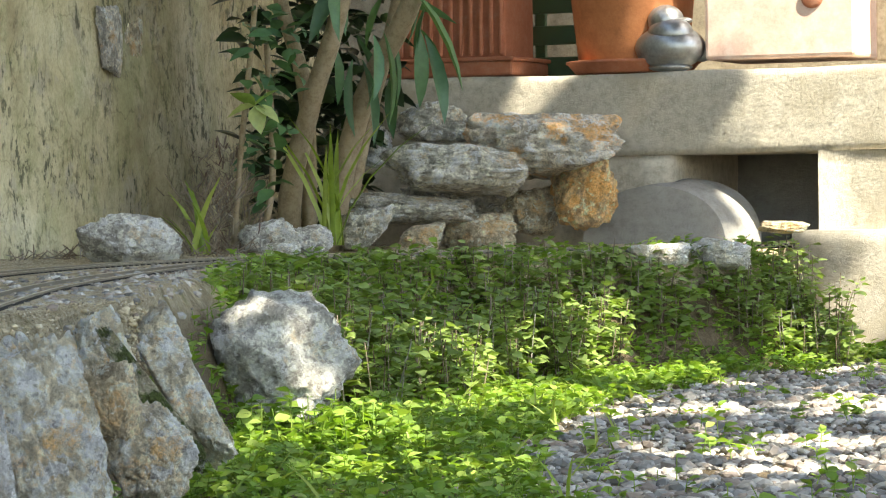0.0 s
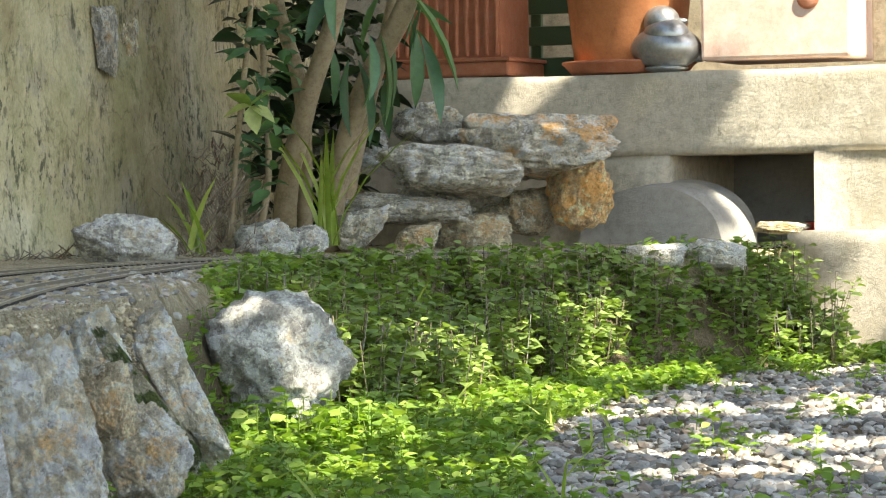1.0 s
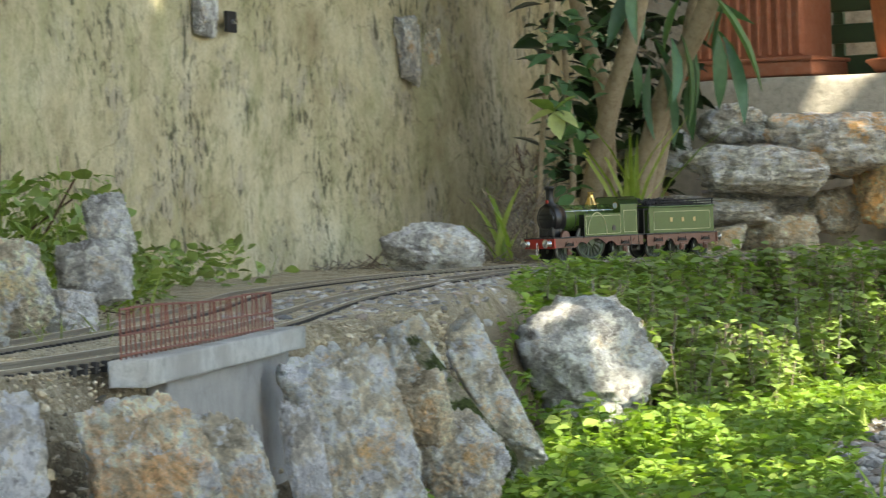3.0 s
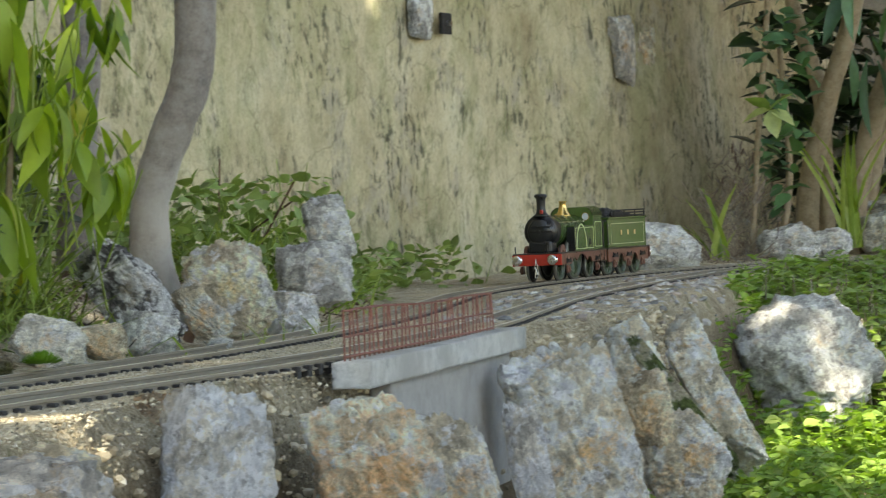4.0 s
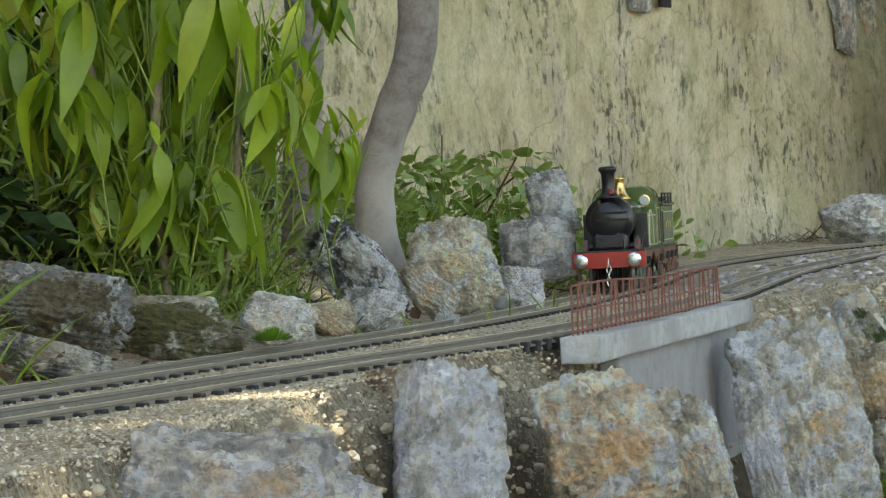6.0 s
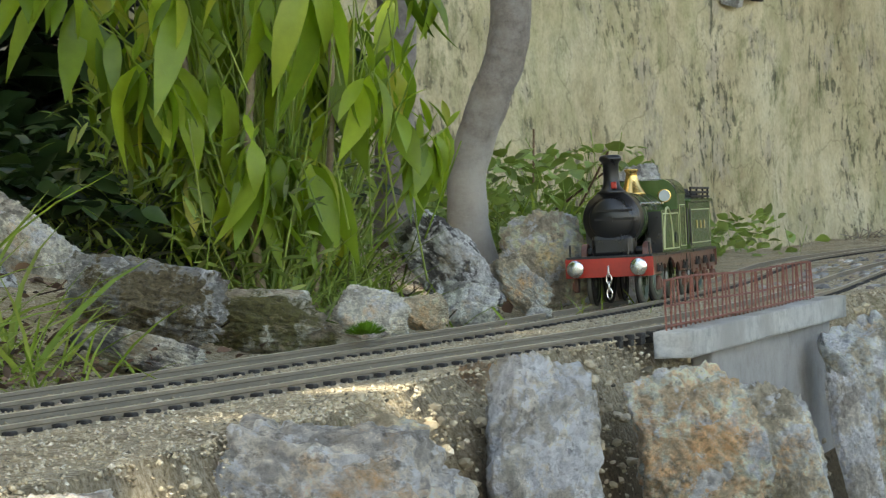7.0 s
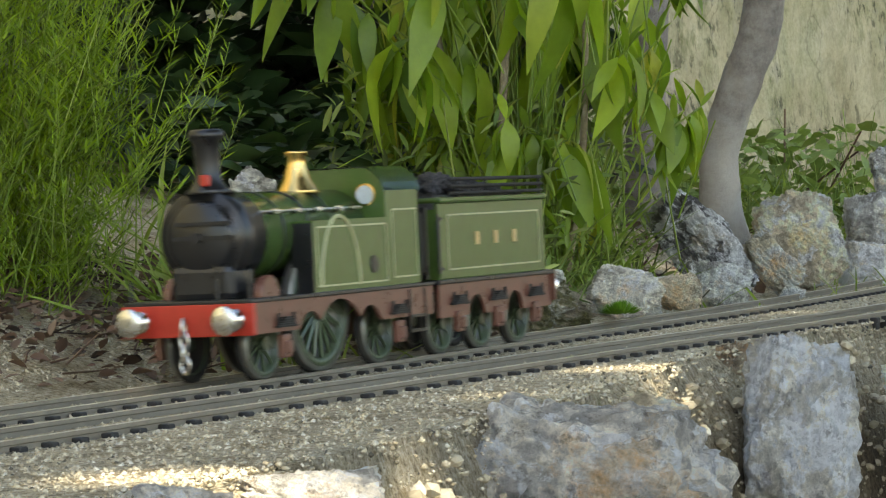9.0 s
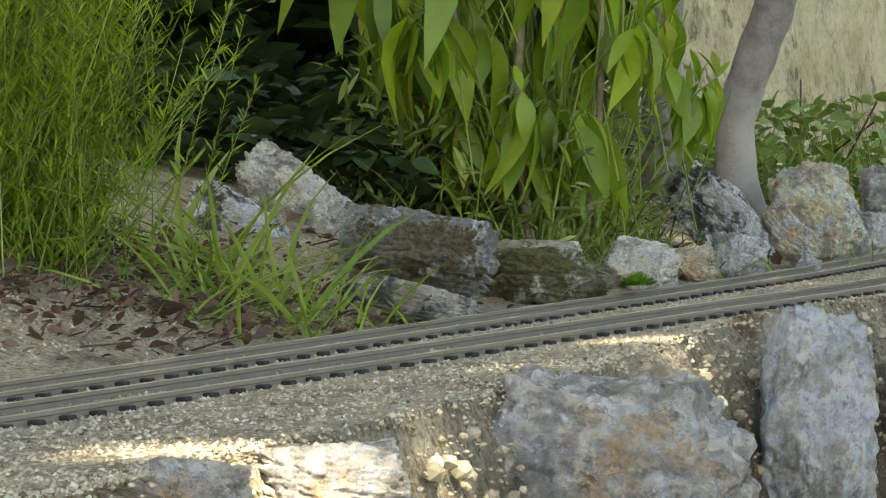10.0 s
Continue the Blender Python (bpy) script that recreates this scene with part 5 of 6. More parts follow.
def build_gravel():
    def place(rnd):
        x, y = rnd.uniform(-0.05, 1.0), rnd.uniform(2.1, 5.0)
        e = gravel_edge(x, y)
        if e < -0.05 or (e < 0.03 and rnd.random() < 0.6) or x - interp(CREST, y) < 0.3 and y > 4.3 and rnd.random() < 0.7:
            return None
        return (x, y, ground_z(x, y) + 0.001)
    tagged(pebbles("gravel", PEBBLE, 19000, place, (0.002, 0.0095), 31), "loose grey and white pebble gravel", "gravel", kind="stuff")

    # grains thick near the camera, thinner with distance; each a small knocked-about octahedron
    rng = np.random.default_rng(32)
    count = 110000
    ys = 0.5 + 2.0 * rng.random(count) ** 1.5
    crest = np.interp(ys, [a for a, _ in CREST], [b for _, b in CREST])
    xs = crest + 0.025 - 0.33 * rng.random(count)
    zs = np.array([ground_z(x, y) for x, y in zip(xs, ys)]) - 0.0003
    octa = np.array([(1, 0, 0), (-1, 0, 0), (0, 1, 0), (0, -1, 0), (0, 0, 1), (0, 0, -1)], float)
    tri = np.array([(0, 2, 4), (2, 1, 4), (1, 3, 4), (3, 0, 4), (2, 0, 5), (1, 2, 5), (3, 1, 5), (0, 3, 5)])
    size = 0.0005 + 0.0011 * rng.random(count) ** 2.5
    grains = octa[None] * (size[:, None, None] * rng.uniform(0.6, 1.3, (count, 6, 1)))
    a = rng.uniform(0, 6.283, count)
    turned = np.stack([grains[..., 0] * np.cos(a)[:, None] - grains[..., 1] * np.sin(a)[:, None], grains[..., 0] * np.sin(a)[:, None] + grains[..., 1] * np.cos(a)[:, None], grains[..., 2] * 0.8], -1)
    turned[:, 4, :2] += size[:, None] * rng.uniform(-0.5, 0.5, (count, 2))
    pts = (turned + np.stack([xs, ys, zs], -1)[:, None]).reshape(-1, 3)
    index = (tri[None] + 6 * np.arange(count)[:, None, None]).reshape(-1)
    me = bpy.data.meshes.new("track_ballast")
    me.vertices.add(len(pts))
    me.vertices.foreach_set("co", pts.ravel())
    me.loops.add(len(index))
    me.loops.foreach_set("vertex_index", index)
    me.polygons.add(len(index) // 3)
    me.polygons.foreach_set("loop_start", np.arange(0, len(index), 3))
    me.update(calc_edges=True)
    me.materials.append(GRIT)
    tagged(new("track_ballast", me), "fine tan ballast grit strewn round the rails", "ballast", kind="stuff")

    def face(rnd):
        y = rnd.uniform(0.55, 2.6)
        x = interp(CREST, y) + rnd.uniform(0.006, 0.045)
        return (x, y, ground_z(x, y) + 0.001)
    tagged(pebbles("wall_rubble", GRIT, 2600, face, (0.0012, 0.0036), 34, 0.8), "small dark rubble packed between the retaining stones", "rubble", kind="stuff")

    def far(rnd):
        y = rnd.uniform(2.2, 4.9)
        x = interp(CREST, y) - rnd.uniform(-0.02, 0.22)
        if x < wall_x(y) + 0.05 or abs(x - interp(MAIN_X, y)) < 0.045:
            return None
        return (x, y, ground_z(x, y) - 0.001)
    tagged(pebbles("path_rubble", PEBBLE, 1800, far, (0.0015, 0.006), 33, 0.7), "small rubble and chips beside the far track", "rubble", kind="stuff")


def trunk(name, label, stems, mat, category="tree", rough=0.12):
    root = tagged(new(name), label, category)
    for i, (pts, radii) in enumerate(stems):
        bm = bmesh.new()
        add_tube(bm, pts, radii, 14, rough, i * 3.7)
        part("trunk" if i == 0 else "stem", bm, mat, root, "", True)
    return root


def crown(root, name, mat, form, where, count, sizes, seed, hang=0.0, wide=1.0):
    rnd = random.Random(seed)
    L = Leaves()
    for _ in range(count):
        p = where(rnd)
        a = rnd.uniform(0, 6.283)
        w = Vector((math.cos(a), math.sin(a), rnd.uniform(-0.5, 0.8) - hang)).normalized()
        L.add(form, p, w, rnd.uniform(*sizes), rnd.uniform(-0.8, 0.8), wide * rnd.uniform(0.8, 1.2))
    return L.link(name, mat, root)


def ellipsoid(c, r, hollow=0.0):
    def f(rnd):
        while True:
            p = Vector((rnd.uniform(-1, 1), rnd.uniform(-1, 1), rnd.uniform(-1, 1)))
            if hollow < p.length < 1:
                return Vector(c) + Vector((p.x * r[0], p.y * r[1], p.z * r[2]))
    return f


def build_oleander():
    root = trunk("oleander", "oleander bush with smooth tan stems beside the wall", [
        ([(-0.232, 4.444, 0.13), (-0.222, 4.43, 0.26), (-0.191, 4.393, 0.373), (-0.146, 4.34, 0.512), (-0.11, 4.3, 0.75)], [0.019, 0.0155, 0.0145, 0.013, 0.011]),
        ([(-0.205, 4.49, 0.13), (-0.2, 4.49, 0.28), (-0.205, 4.45, 0.40), (-0.235, 4.42, 0.52), (-0.25, 4.4, 0.7)], [0.012, 0.011, 0.011, 0.01, 0.009]),
        ([(-0.175, 4.497, 0.13), (-0.145, 4.49, 0.3), (-0.1, 4.45, 0.42), (-0.046, 4.39, 0.52), (0.0, 4.36, 0.7)], [0.017, 0.016, 0.0155, 0.015, 0.014]),
        ([(-0.165, 4.52, 0.13), (-0.12, 4.51, 0.33), (-0.09, 4.5, 0.44), (-0.06, 4.46, 0.56)], [0.012, 0.011, 0.01, 0.009]),
        ([(-0.30, 4.29, 0.13), (-0.285, 4.285, 0.3), (-0.262, 4.28, 0.51), (-0.25, 4.28, 0.7)], [0.005, 0.004, 0.004, 0.003]),
        ([(-0.27, 4.34, 0.13), (-0.245, 4.34, 0.27), (-0.25, 4.33, 0.45)], [0.006, 0.005, 0.004]),
    ], BARK_TAN, "shrub")
    rnd = random.Random(3)
    L = Leaves()
    for _ in range(20):
        p = Vector((rnd.uniform(-0.2, -0.02), rnd.uniform(4.3, 4.5), rnd.uniform(0.36, 0.6)))
        L.add(LANCE, p, Vector((rnd.uniform(-0.7, 0.7), rnd.uniform(-0.5, 0.2), rnd.uniform(-1.2, -0.1))), rnd.uniform(0.08, 0.13), rnd.uniform(-0.8, 0.8), 0.75)
    for p, w, s in (((-0.05, 4.37, 0.53), (0.75, 0, -1.0), 0.16), ((-0.09, 4.4, 0.47), (0.25, 0, -1), 0.13), ((-0.12, 4.4, 0.43), (0.3, -0.1, -1), 0.12), ((-0.1, 4.38, 0.46), (0.05, 0, -1), 0.1)):
        L.add(LANCE, p, w, s, 0.2, 0.8)
    L.link("hanging_leaves", OLEANDER, root)
    crown(root, "upper_leaves", OLEANDER, LANCE, ellipsoid((-0.18, 4.4, 0.75), (0.3, 0.25, 0.18)), 220, (0.08, 0.13), 8, 0.2, 0.8)
    crown(root, "broad_leaves", OLEANDER, OVATE, ellipsoid((-0.24, 4.27, 0.43), (0.045, 0.05, 0.13)), 60, (0.025, 0.042), 4, 0.3, 0.8)
    crown(root, "low_leaves", OLEANDER, OVATE, ellipsoid((-0.26, 4.28, 0.3), (0.03, 0.05, 0.08)), 26, (0.02, 0.04), 14, 0.2, 0.8)
    # dark leaf mass imitates the shadow between the stems
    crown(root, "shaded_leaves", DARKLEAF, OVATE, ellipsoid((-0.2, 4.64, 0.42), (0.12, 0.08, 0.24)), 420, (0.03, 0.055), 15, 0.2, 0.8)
    L = Leaves()
    for w in ((-0.9, -0.2, -0.25), (0.15, -0.3, -0.6), (0.75, -0.25, -0.4), (-0.5, -0.3, 0.35), (0.35, -0.2, 0.3)):
        L.add(OVATE, (-0.262, 4.235, 0.362), w, 0.042, 0.4, 0.9)
    L.link("variegated_sprig", CREAM_EDGE, root)
    G = Leaves()
    for _ in range(15):
        G.add(STRAP, (-0.165 + rnd.uniform(-0.015, 0.015), 4.38 + rnd.uniform(-0.03, 0.03), 0.17), up(rnd, 0.45), rnd.uniform(0.1, 0.22), rnd.uniform(-1, 1), 0.6)
    for _ in range(8):
        G.add(STRAP, (-0.335 + rnd.uniform(-0.012, 0.012), 4.2, 0.15), up(rnd, 0.4), rnd.uniform(0.05, 0.13), rnd.uniform(-1, 1), 1.3)
    tagged(G.link("strap_grass", GRASS), "clump of long strap-like green leaves by the stems", "grass", kind="stuff")
    D = Leaves()
    for _ in range(260):
        a = Vector((rnd.gauss(-0.315, 0.03), rnd.gauss(4.3, 0.05), 0.15 + rnd.random() * 0.1))
        D.stick(a, a + Vector((rnd.uniform(-1, 1), rnd.uniform(-0.5, 0.5), rnd.uniform(0.2, 1.3))) * 0.03, 0.0009)
    for _ in range(240):
        p = Vector((rnd.gauss(-0.315, 0.022), rnd.gauss(4.32, 0.03), 0.2 + rnd.random() * 0.11))
        D.add(NEEDLE, p, Vector((rnd.uniform(-1, 1), rnd.uniform(-1, 0.3), rnd.uniform(-0.2, 1))), 0.022, 0, 1)
    for _ in range(500):
        y = rnd.uniform(3.9, 4.8)
        x = rnd.uniform(wall_x(y) + 0.05, wall_x(y) + 0.3)
        a = Vector((x, y, ground_z(x, y) + 0.004))
        D.stick(a, a + Vector((rnd.uniform(-1, 1), rnd.uniform(-1, 1), rnd.uniform(0, 0.8))) * 0.025, 0.001)
    tagged(D.link("dry_stalks", DRY), "dry grey stalks and litter at the foot of the wall", "dry plants", kind="stuff")


def build_left_tree():
    root = trunk("garden_tree", "small tree with two smooth grey bent trunks", [
        ([(-0.537, 2.035, 0.15), (-0.548, 2.03, 0.205), (-0.548, 2.03, 0.245), (-0.536, 2.032, 0.285), (-0.519, 2.034, 0.325), (-0.512, 2.034, 0.37), (-0.515, 2.04, 0.5), (-0.54, 2.06, 0.8), (-0.56, 2.1, 1.2)], [0.0165, 0.0145, 0.0135, 0.0138, 0.014, 0.0138, 0.014, 0.014, 0.013]),
        ([(-0.655, 2.21, 0.17), (-0.65, 2.21, 0.24), (-0.645, 2.207, 0.32), (-0.64, 2.206, 0.39), (-0.64, 2.22, 0.6), (-0.66, 2.25, 1.1)], [0.017, 0.0155, 0.0145, 0.0145, 0.014, 0.012]),
    ], BARK)
    return root


def build_drooping_shrub():
    rnd = random.Random(41)
    root = trunk("drooping_shrub", "leafy shrub with long drooping yellow-green leaves", [
        ([(-0.575, 1.67, 0.16), (-0.58, 1.665, 0.25), (-0.57, 1.66, 0.36), (-0.58, 1.66, 0.5)], [0.003, 0.0025, 0.002, 0.0018]),
        ([(-0.56, 1.7, 0.16), (-0.54, 1.69, 0.25), (-0.53, 1.68, 0.36)], [0.0022, 0.002, 0.0016]),
        ([(-0.59, 1.69, 0.16), (-0.61, 1.68, 0.26), (-0.63, 1.67, 0.4)], [0.0022, 0.002, 0.0016]),
    ], BARK_TAN, "shrub")
    L, S = Leaves(), Leaves()
    feet = [Vector((-0.575, 1.67, 0.16)), Vector((-0.56, 1.7, 0.16)), Vector((-0.59, 1.69, 0.16)), Vector((-0.62, 1.72, 0.17))]
    for k in range(92):
        u = rnd.random()
        tip = Vector((-0.68 + 0.195 * u, 1.66 + rnd.gauss(0, 0.045) + 0.05 * u, 0.285 + 0.2 * rnd.random() ** 0.85))
        tip.z -= 0.03 * max(0, (u - 0.75) / 0.25)
        if k % 9 == 0:
            tip.z = rnd.uniform(0.235, 0.27)
            tip.x = rnd.uniform(-0.64, -0.53)
        foot = rnd.choice(feet)
        knee = foot.lerp(tip, 0.6) + Vector((rnd.gauss(0, 0.012), rnd.gauss(0, 0.01), 0.03))
        S.stick(foot, knee, 0.0011)
        S.stick(knee, tip, 0.0008)
        turn = rnd.uniform(0, 6.283)
        for i in range(rnd.randint(4, 7)):
            a = turn + i * 2.4 + rnd.gauss(0, 0.2)
            base = tip.lerp(knee, 0.07 * i)
            w = Vector((math.cos(a), 0.8 * math.sin(a), rnd.uniform(-2.4, -0.3)))
            L.add(rnd.choice((DROOP, DROOP, HANG)), base, w, rnd.uniform(0.026, 0.052) * (0.75 if u > 0.85 else 1), rnd.uniform(-0.6, 0.6), rnd.uniform(0.95, 1.35))
        for i in range(3):
            L.add(LANCE, tip, Vector((rnd.gauss(0, 0.5), rnd.gauss(0, 0.5), 1)), rnd.uniform(0.01, 0.022), rnd.uniform(-1, 1), 1.0)
    for k in range(90):
        x, z = rnd.uniform(-0.68, -0.5), rnd.uniform(0.17, 0.3)
        y = 1.69 + rnd.gauss(0, 0.04)
        S.stick((x, y, z), (x + rnd.gauss(0, 0.02), y, z + rnd.uniform(0.03, 0.09)), 0.0007)
    L.link("leaves", SAGE, root)
    tagged(S.link("twig_growth", GRASS, root), kind="stuff")
    # thin undergrowth between the stems
    U = Leaves()
    for _ in range(2200):
        x = rnd.uniform(-0.685, -0.535)
        y = rnd.uniform(1.62, 1.85)
        z = ground_z(x, y) + 0.10 * rnd.random() ** 1.3
        if rnd.random() < 0.1:
            U.add(STRAP, (x, y, ground_z(x, y) - 0.004), up(rnd, 0.9), rnd.uniform(0.03, 0.075), rnd.uniform(-1, 1), 0.3)
            continue
        U.add(LANCE, (x, y, z), Vector((rnd.uniform(-1, 1), rnd.uniform(-0.6, 0.6), rnd.uniform(-0.2, 1.2))), rnd.uniform(0.008, 0.019), rnd.uniform(-1, 1), 0.75)
    tagged(U.link("undergrowth", UNDER), "thin green undergrowth beneath the shrub", "undergrowth", kind="stuff")


def build_dark_hedge():
    rnd = random.Random(51)
    root = trunk("dark_hedge", "dense dark-leaved evergreen hedge in the shade", [
        ([(-0.86, 2.05, 0.15), (-0.86, 2.05, 0.35), (-0.85, 2.05, 0.7)], [0.012, 0.01, 0.008]),
        ([(-1.0, 1.9, 0.15), (-1.0, 1.9, 0.35), (-1.02, 1.9, 0.7)], [0.012, 0.01, 0.008]),
        ([(-0.78, 2.02, 0.15), (-0.78, 2.0, 0.35), (-0.78, 2.0, 0.7)], [0.008, 0.007, 0.006]),
    ], BARK, "hedge")

    def where(rnd):
        u = 0.84 * rnd.random()
        return Vector((-1.18 + 0.62 * u + rnd.gauss(0, 0.012), 1.74 + 0.28 * u + rnd.uniform(0, 0.25) * (1 - 0.6 * u), rnd.uniform(0.15, 0.62)))
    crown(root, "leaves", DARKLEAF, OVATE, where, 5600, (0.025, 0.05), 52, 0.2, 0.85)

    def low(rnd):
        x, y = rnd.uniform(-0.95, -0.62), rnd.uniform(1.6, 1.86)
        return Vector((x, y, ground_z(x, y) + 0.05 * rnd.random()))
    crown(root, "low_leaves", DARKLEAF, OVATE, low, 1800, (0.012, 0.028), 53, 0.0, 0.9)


def build_feather_bush():
    rnd = random.Random(61)
    root = tagged(new("feathery_bush"), "bright green feathery bush of fine needle leaves beside the track", "shrub")
    L, S = Leaves(), Leaves()
    for k in range(300):
        b = Vector((rnd.gauss(-0.694, 0.027), rnd.gauss(1.245, 0.03), 0.155 + 0.09 * rnd.random() ** 2))
        h = rnd.uniform(0.06, 0.2)
        w = Vector((rnd.gauss(0.1, 0.2), rnd.gauss(0, 0.25), 1)).normalized()
        t = b + w * h
        bend = Vector((rnd.gauss(0.01, 0.02), 0, 0))
        S.stick(b, b.lerp(t, 0.5) + bend * 0.4, 0.0004)
        S.stick(b.lerp(t, 0.5) + bend * 0.4, t + bend, 0.0003)
        n = int(h * 420)
        for j in range(n):
            u = 0.2 + 0.8 * j / n
            p = b.lerp(t, u) + bend * u * u
            a = rnd.uniform(0, 6.283)
            L.add(NEEDLE, p, w + Vector((math.cos(a), math.sin(a), 0)) * 1.0, rnd.uniform(0.005, 0.0115), rnd.uniform(-1, 1), 0.7)
    for k in range(26):
        z = rnd.uniform(0.2, 0.3)
        b = Vector((-0.675 + rnd.uniform(-0.02, 0.02), 1.24, z))
        t = b + Vector((rnd.uniform(0.03, 0.075), rnd.gauss(0, 0.02), rnd.uniform(0.0, 0.05)))
        S.stick(b, t, 0.0005)
        for j in range(22):
            a = rnd.uniform(0, 6.283)
            L.add(NEEDLE, b.lerp(t, 0.3 + 0.7 * j / 22), (t - b).normalized() + Vector((0, math.cos(a), math.sin(a))) * 0.8, rnd.uniform(0.006, 0.012), 0, 0.75)
    L.link("foliage", FEATHER, root)
    tagged(S.link("stem_growth", GRASS, root), kind="stuff")


def build_wild_growth():
    rnd = random.Random(71)
    G = Leaves()
    for cx, cy, n, h in ((-0.59, 1.29, 60, 0.055), (-0.565, 1.25, 46, 0.05), (-0.605, 1.31, 26, 0.085), (-0.55, 1.27, 30, 0.04), (-0.55, 1.73, 60, 0.05), (-0.575, 1.75, 60, 0.06), (-0.515, 1.76, 30, 0.035), (-0.6, 2.5, 90, 0.07), (-0.55, 2.55, 60, 0.05), (-0.65, 2.6, 80, 0.07), (-0.47, 2.1, 20, 0.03), (-0.44, 1.9, 10, 0.02)):
        for _ in range(n):
            x, y = rnd.gauss(cx, 0.022), rnd.gauss(cy, 0.025)
            G.add(STRAP, (x, y, ground_z(x, y) - 0.006), up(rnd, 1.3), h * rnd.uniform(0.5, 1.3), rnd.uniform(-1, 1), 0.5)
    tagged(G.link("grass_tufts", GRASS), "tufts of arching grass between the rocks", "grass", kind="stuff")
    W = Leaves()
    for cx, cy, n, z1, sp in ((-0.62, 2.6, 620, 0.27, 0.06), (-0.53, 2.75, 420, 0.215, 0.035), (-0.55, 2.95, 260, 0.19, 0.04), (-0.7, 2.45, 320, 0.265, 0.05), (-0.66, 3.45, 260, 0.2, 0.06)):
        for _ in range(n):
            x, y = rnd.gauss(cx, sp), rnd.gauss(cy, sp)
            if x < wall_x(y) + 0.03 or x > interp(MAIN_X, y) - 0.07:
                continue
            g = ground_z(x, y)
            z = g + (z1 - g) * rnd.random()
            W.add(OVATE, (x, y, z), Vector((rnd.uniform(-1, 1), rnd.uniform(-1, 0.4), rnd.uniform(-0.3, 0.8))), rnd.uniform(0.007, 0.02), rnd.uniform(-0.8, 0.8), 1.1)
        for _ in range(n // 8):
            x, y = rnd.gauss(cx, sp), rnd.gauss(cy, sp)
            if wall_x(y) + 0.03 < x < interp(MAIN_X, y) - 0.07:
                g = Vector((x, y, ground_z(x, y)))
                W.stick(g, g + up(rnd, 0.9) * (z1 - g.z) * rnd.uniform(0.5, 1.25), 0.0006)
    tagged(W.link("wall_weeds", WEED), "fresh green weeds at the foot of the wall", "weeds", kind="stuff")
    D = Leaves()
    for _ in range(700):
        y = 1.1 + 1.7 * rnd.random()
        x = interp(MAIN_X, y) - 0.05 - 0.2 * rnd.random()
        a = Vector((x, y, ground_z(x, y) + 0.001))
        if rnd.random() < 0.5:
            D.add(OVATE, a, Vector((rnd.uniform(-1, 1), rnd.uniform(-1, 1), rnd.uniform(-0.1, 0.6))), rnd.uniform(0.006, 0.016), rnd.uniform(-1, 1), 1)
        else:
            D.stick(a, a + Vector((rnd.uniform(-1, 1), rnd.uniform(-1, 1), rnd.uniform(0, 0.6))) * 0.02, 0.0006)
    # denser dead leaves, whose dark colour also stands in for shade on this soil
    for _ in range(1300):
        x, y = rnd.gauss(-0.62, 0.07), rnd.gauss(1.25, 0.09)
        if x > interp(MAIN_X, y) - 0.03:
            continue
        a = Vector((x, y, ground_z(x, y) + 0.002 + 0.006 * rnd.random()))
        D.add(OVATE, a, Vector((rnd.uniform(-1, 1), rnd.uniform(-1, 1), rnd.uniform(-0.1, 0.5))), rnd.uniform(0.003, 0.009), rnd.uniform(-1, 1), 0.8)
    for a, q in (((-0.6, 2.55, 0.2), (-0.55, 2.5, 0.265)), ((-0.62, 2.6, 0.22), (-0.57, 2.58, 0.25)), ((-0.64, 2.6, 0.2), (-0.64, 2.62, 0.29))):
        D.stick(a, q, 0.0014)
    tagged(D.link("leaf_litter", LITTER), "dry brown leaves and twigs on the soil", "leaf litter", kind="stuff")
    M = Leaves()
    for _ in range(420):
        w = up(rnd, 2.5)
        M.add(NEEDLE, Vector((-0.4525, 1.452, 0.164)) + Vector((w.x * 0.007, w.y * 0.007, w.z * 0.004)), w, 0.005, 0, 1.0)
    tagged(M.link("moss_cushion", MOSS), "small bright green moss cushion beside the rail", "moss", kind="stuff")


build_lawn()
build_weeds()
build_gravel()
build_oleander()
build_left_tree()
build_drooping_shrub()
build_dark_hedge()
build_feather_bush()
build_wild_growth()


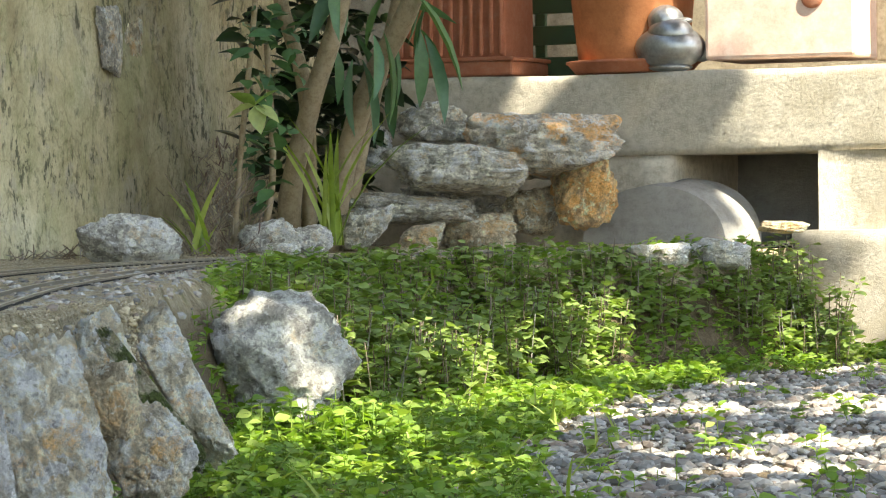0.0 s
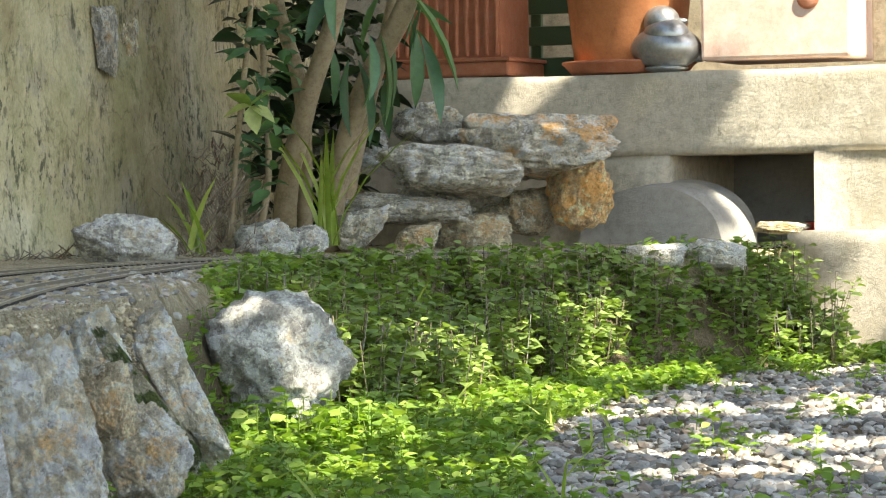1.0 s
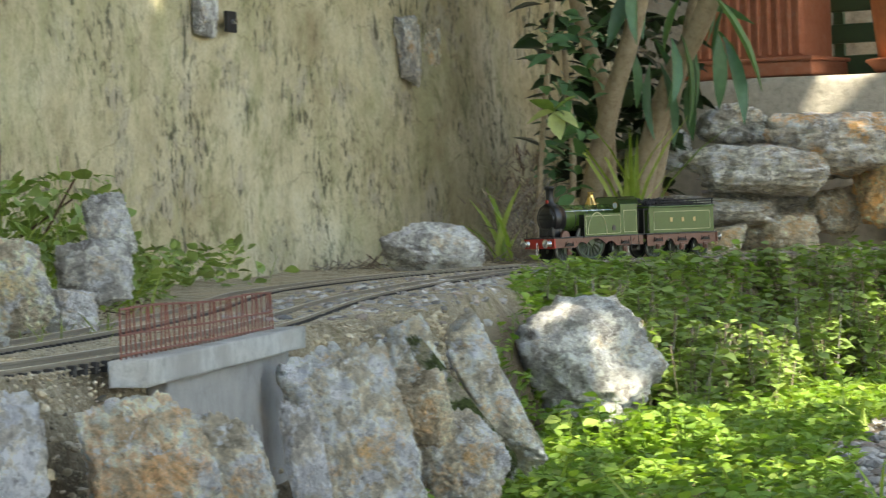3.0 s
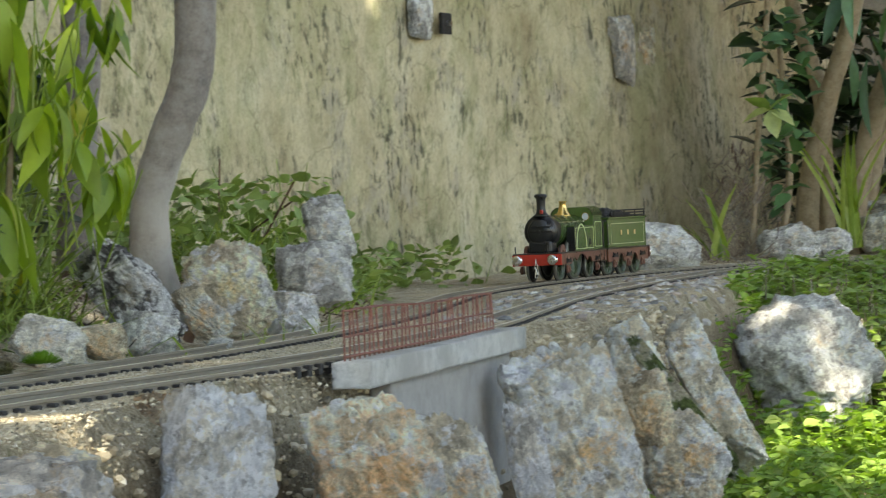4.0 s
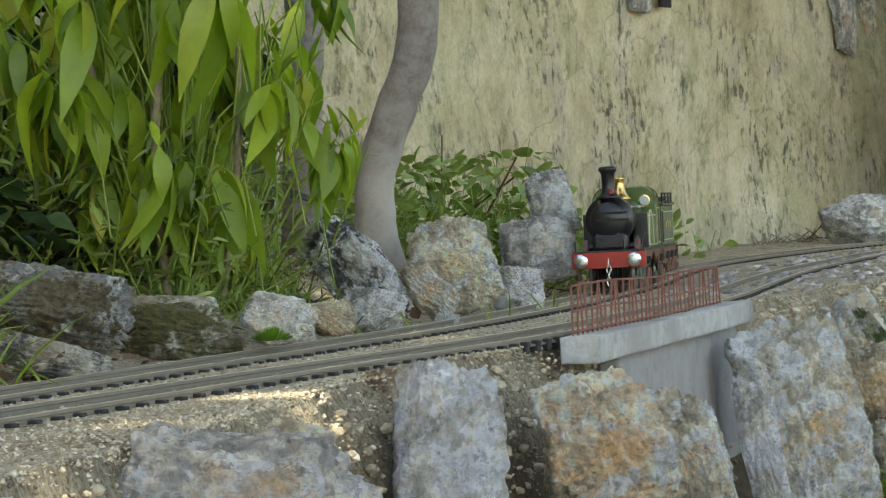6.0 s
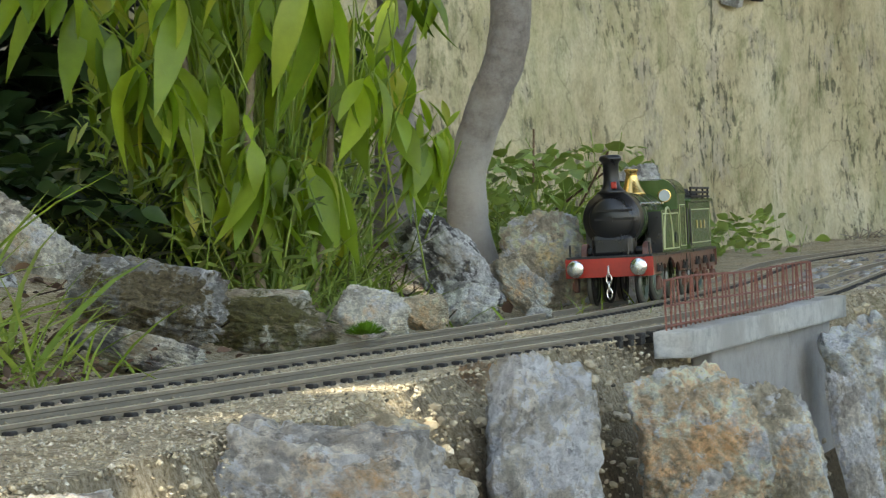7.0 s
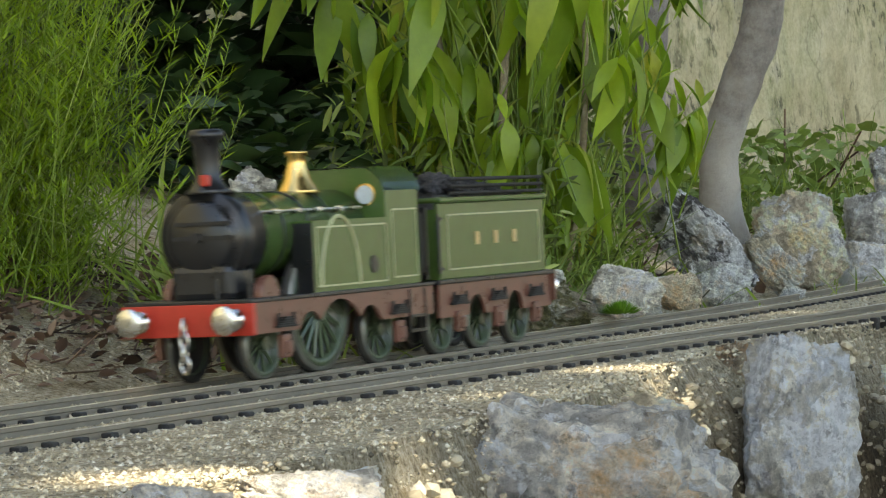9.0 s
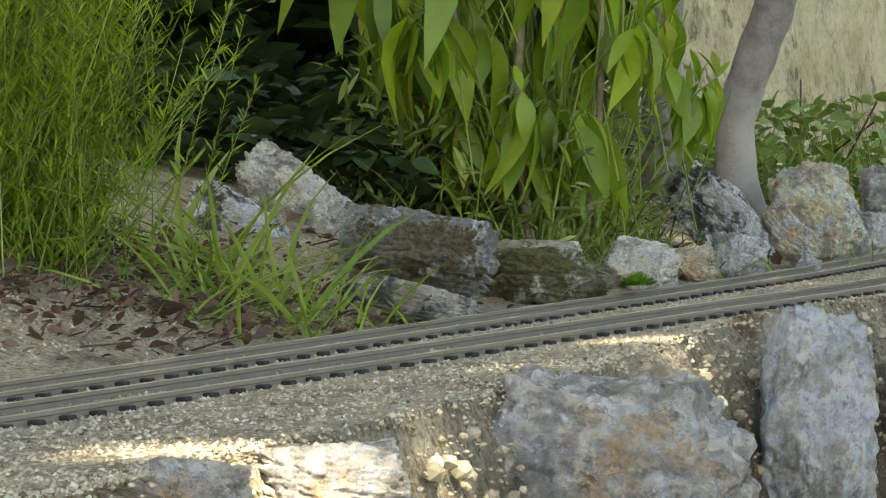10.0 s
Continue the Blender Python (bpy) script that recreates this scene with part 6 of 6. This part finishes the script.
# ---- the trees overhead whose crowns dapple the sun ----
def build_canopy():
    rnd = random.Random(81)
    root = trunk("shade_tree", "broad garden tree whose crown shades the railway", [([(-1.6, 1.2, 0.0), (-1.55, 1.2, 1.2), (-1.1, 1.0, 2.2), (-0.4, 0.8, 2.9)], [0.09, 0.08, 0.06, 0.03]), ([(-1.3, 1.1, 1.7), (-0.9, 2.2, 2.3), (-0.2, 3.4, 2.8)], [0.05, 0.035, 0.015])], BARK)
    L = Leaves()

    def cover(x, y):
        """How thick the crown is over a place on the ground, by the sun's way."""
        if y > 4.62 and 0.08 < x < 0.36 and y < 4.93 - 0.45 * x:
            return 0.9
        if y > 4.85 and x > -0.04 or y > 4.5 and x > 0.12:
            return 0.02
        if y > 4.5 and x > -0.1:
            return 0.4
        if 3.3 < y <= 4.5 and x > 0.35 * (y - 3.9):
            return 0.22
        if 2.2 < y <= 3.3 and x > -0.27:
            return 0.26
        if -0.42 < x < -0.08 and 0.45 < y < 1.14:
            return 0.22
        if -0.85 < x < -0.6 and 1.7 < y < 2.05:
            return 0.6
        return 1.0
    for _ in range(4200):
        z = rnd.uniform(2.2, 3.0)
        gx, gy = rnd.uniform(-1.5, 1.3), rnd.uniform(0.2, 6.2)
        if rnd.random() > cover(gx, gy):
            continue
        p = Vector((gx, gy, 0.1)) + TO_SUN * ((z - 0.1) / TO_SUN.z)
        for k in range(5):
            L.add(OVATE, p + Vector((rnd.gauss(0, 0.05), rnd.gauss(0, 0.05), rnd.gauss(0, 0.05))), Vector((rnd.uniform(-1, 1), rnd.uniform(-1, 1), rnd.uniform(-0.6, 0.2))), rnd.uniform(0.09, 0.15), rnd.uniform(-0.5, 0.5), 1.1)
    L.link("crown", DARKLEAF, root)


build_canopy()

# ---- what moves ----
RUN = [(0.0, 5.9), (0.5, 5.35), (1.0, 4.8), (1.1, 4.67), (1.2, 4.56), (1.3, 4.491), (1.5, 4.4), (2.0, 4.116), (2.5, 3.889), (3.0, 3.668), (3.2, 3.549), (4.3, 2.913), (4.5, 2.786), (5.0, 2.498), (5.5, 2.263), (7.0, 1.655), (7.5, 1.432), (8.0, 1.201), (8.5, 0.988), (9.0, 0.771), (9.3, 0.631), (9.5, 0.545), (9.8, 0.381), (10.0, 0.279)]


def run_at(t):
    ts, ss = [a for a, _ in RUN], [b for _, b in RUN]
    return sum(float(np.interp(t + o, ts, ss)) for o in (-0.1, -0.05, 0.0, 0.05, 0.1)) / 5 if 0.1 < t < 9.9 else float(np.interp(t, ts, ss))


def on_track(s, a, b):
    """A vehicle's pose from the line, with its wheels at a and b behind the buffer beam, whose place is s."""
    p, q = main_line.at(s + a), main_line.at(s + b)
    d = (p - q).normalized()
    o = p + d * a
    return Matrix.Translation(o) @ Matrix.Rotation(math.atan2(d.y, d.x), 4, "Z") @ Matrix.Rotation(-math.asin(d.z), 4, "Y")


def motions():
    frames = [k / 30 for k in range(301)]
    walk(locomotive, [(t, on_track(run_at(t), 0.03 * SHORT, 0.14 * SHORT)) for t in frames[::3]])
    walk(tender, [(t, on_track(run_at(t) + 0.184 * SHORT, 0.022 * SHORT, 0.112 * SHORT)) for t in frames[::3]])
    start = run_at(0)
    for ob, x, y, r in loco_wheels + tender_wheels:
        walk(ob, [(t, Matrix.Translation((x, y, r)) @ Matrix.Rotation((start - run_at(t)) / r, 4, "Y")) for t in frames])


motions()
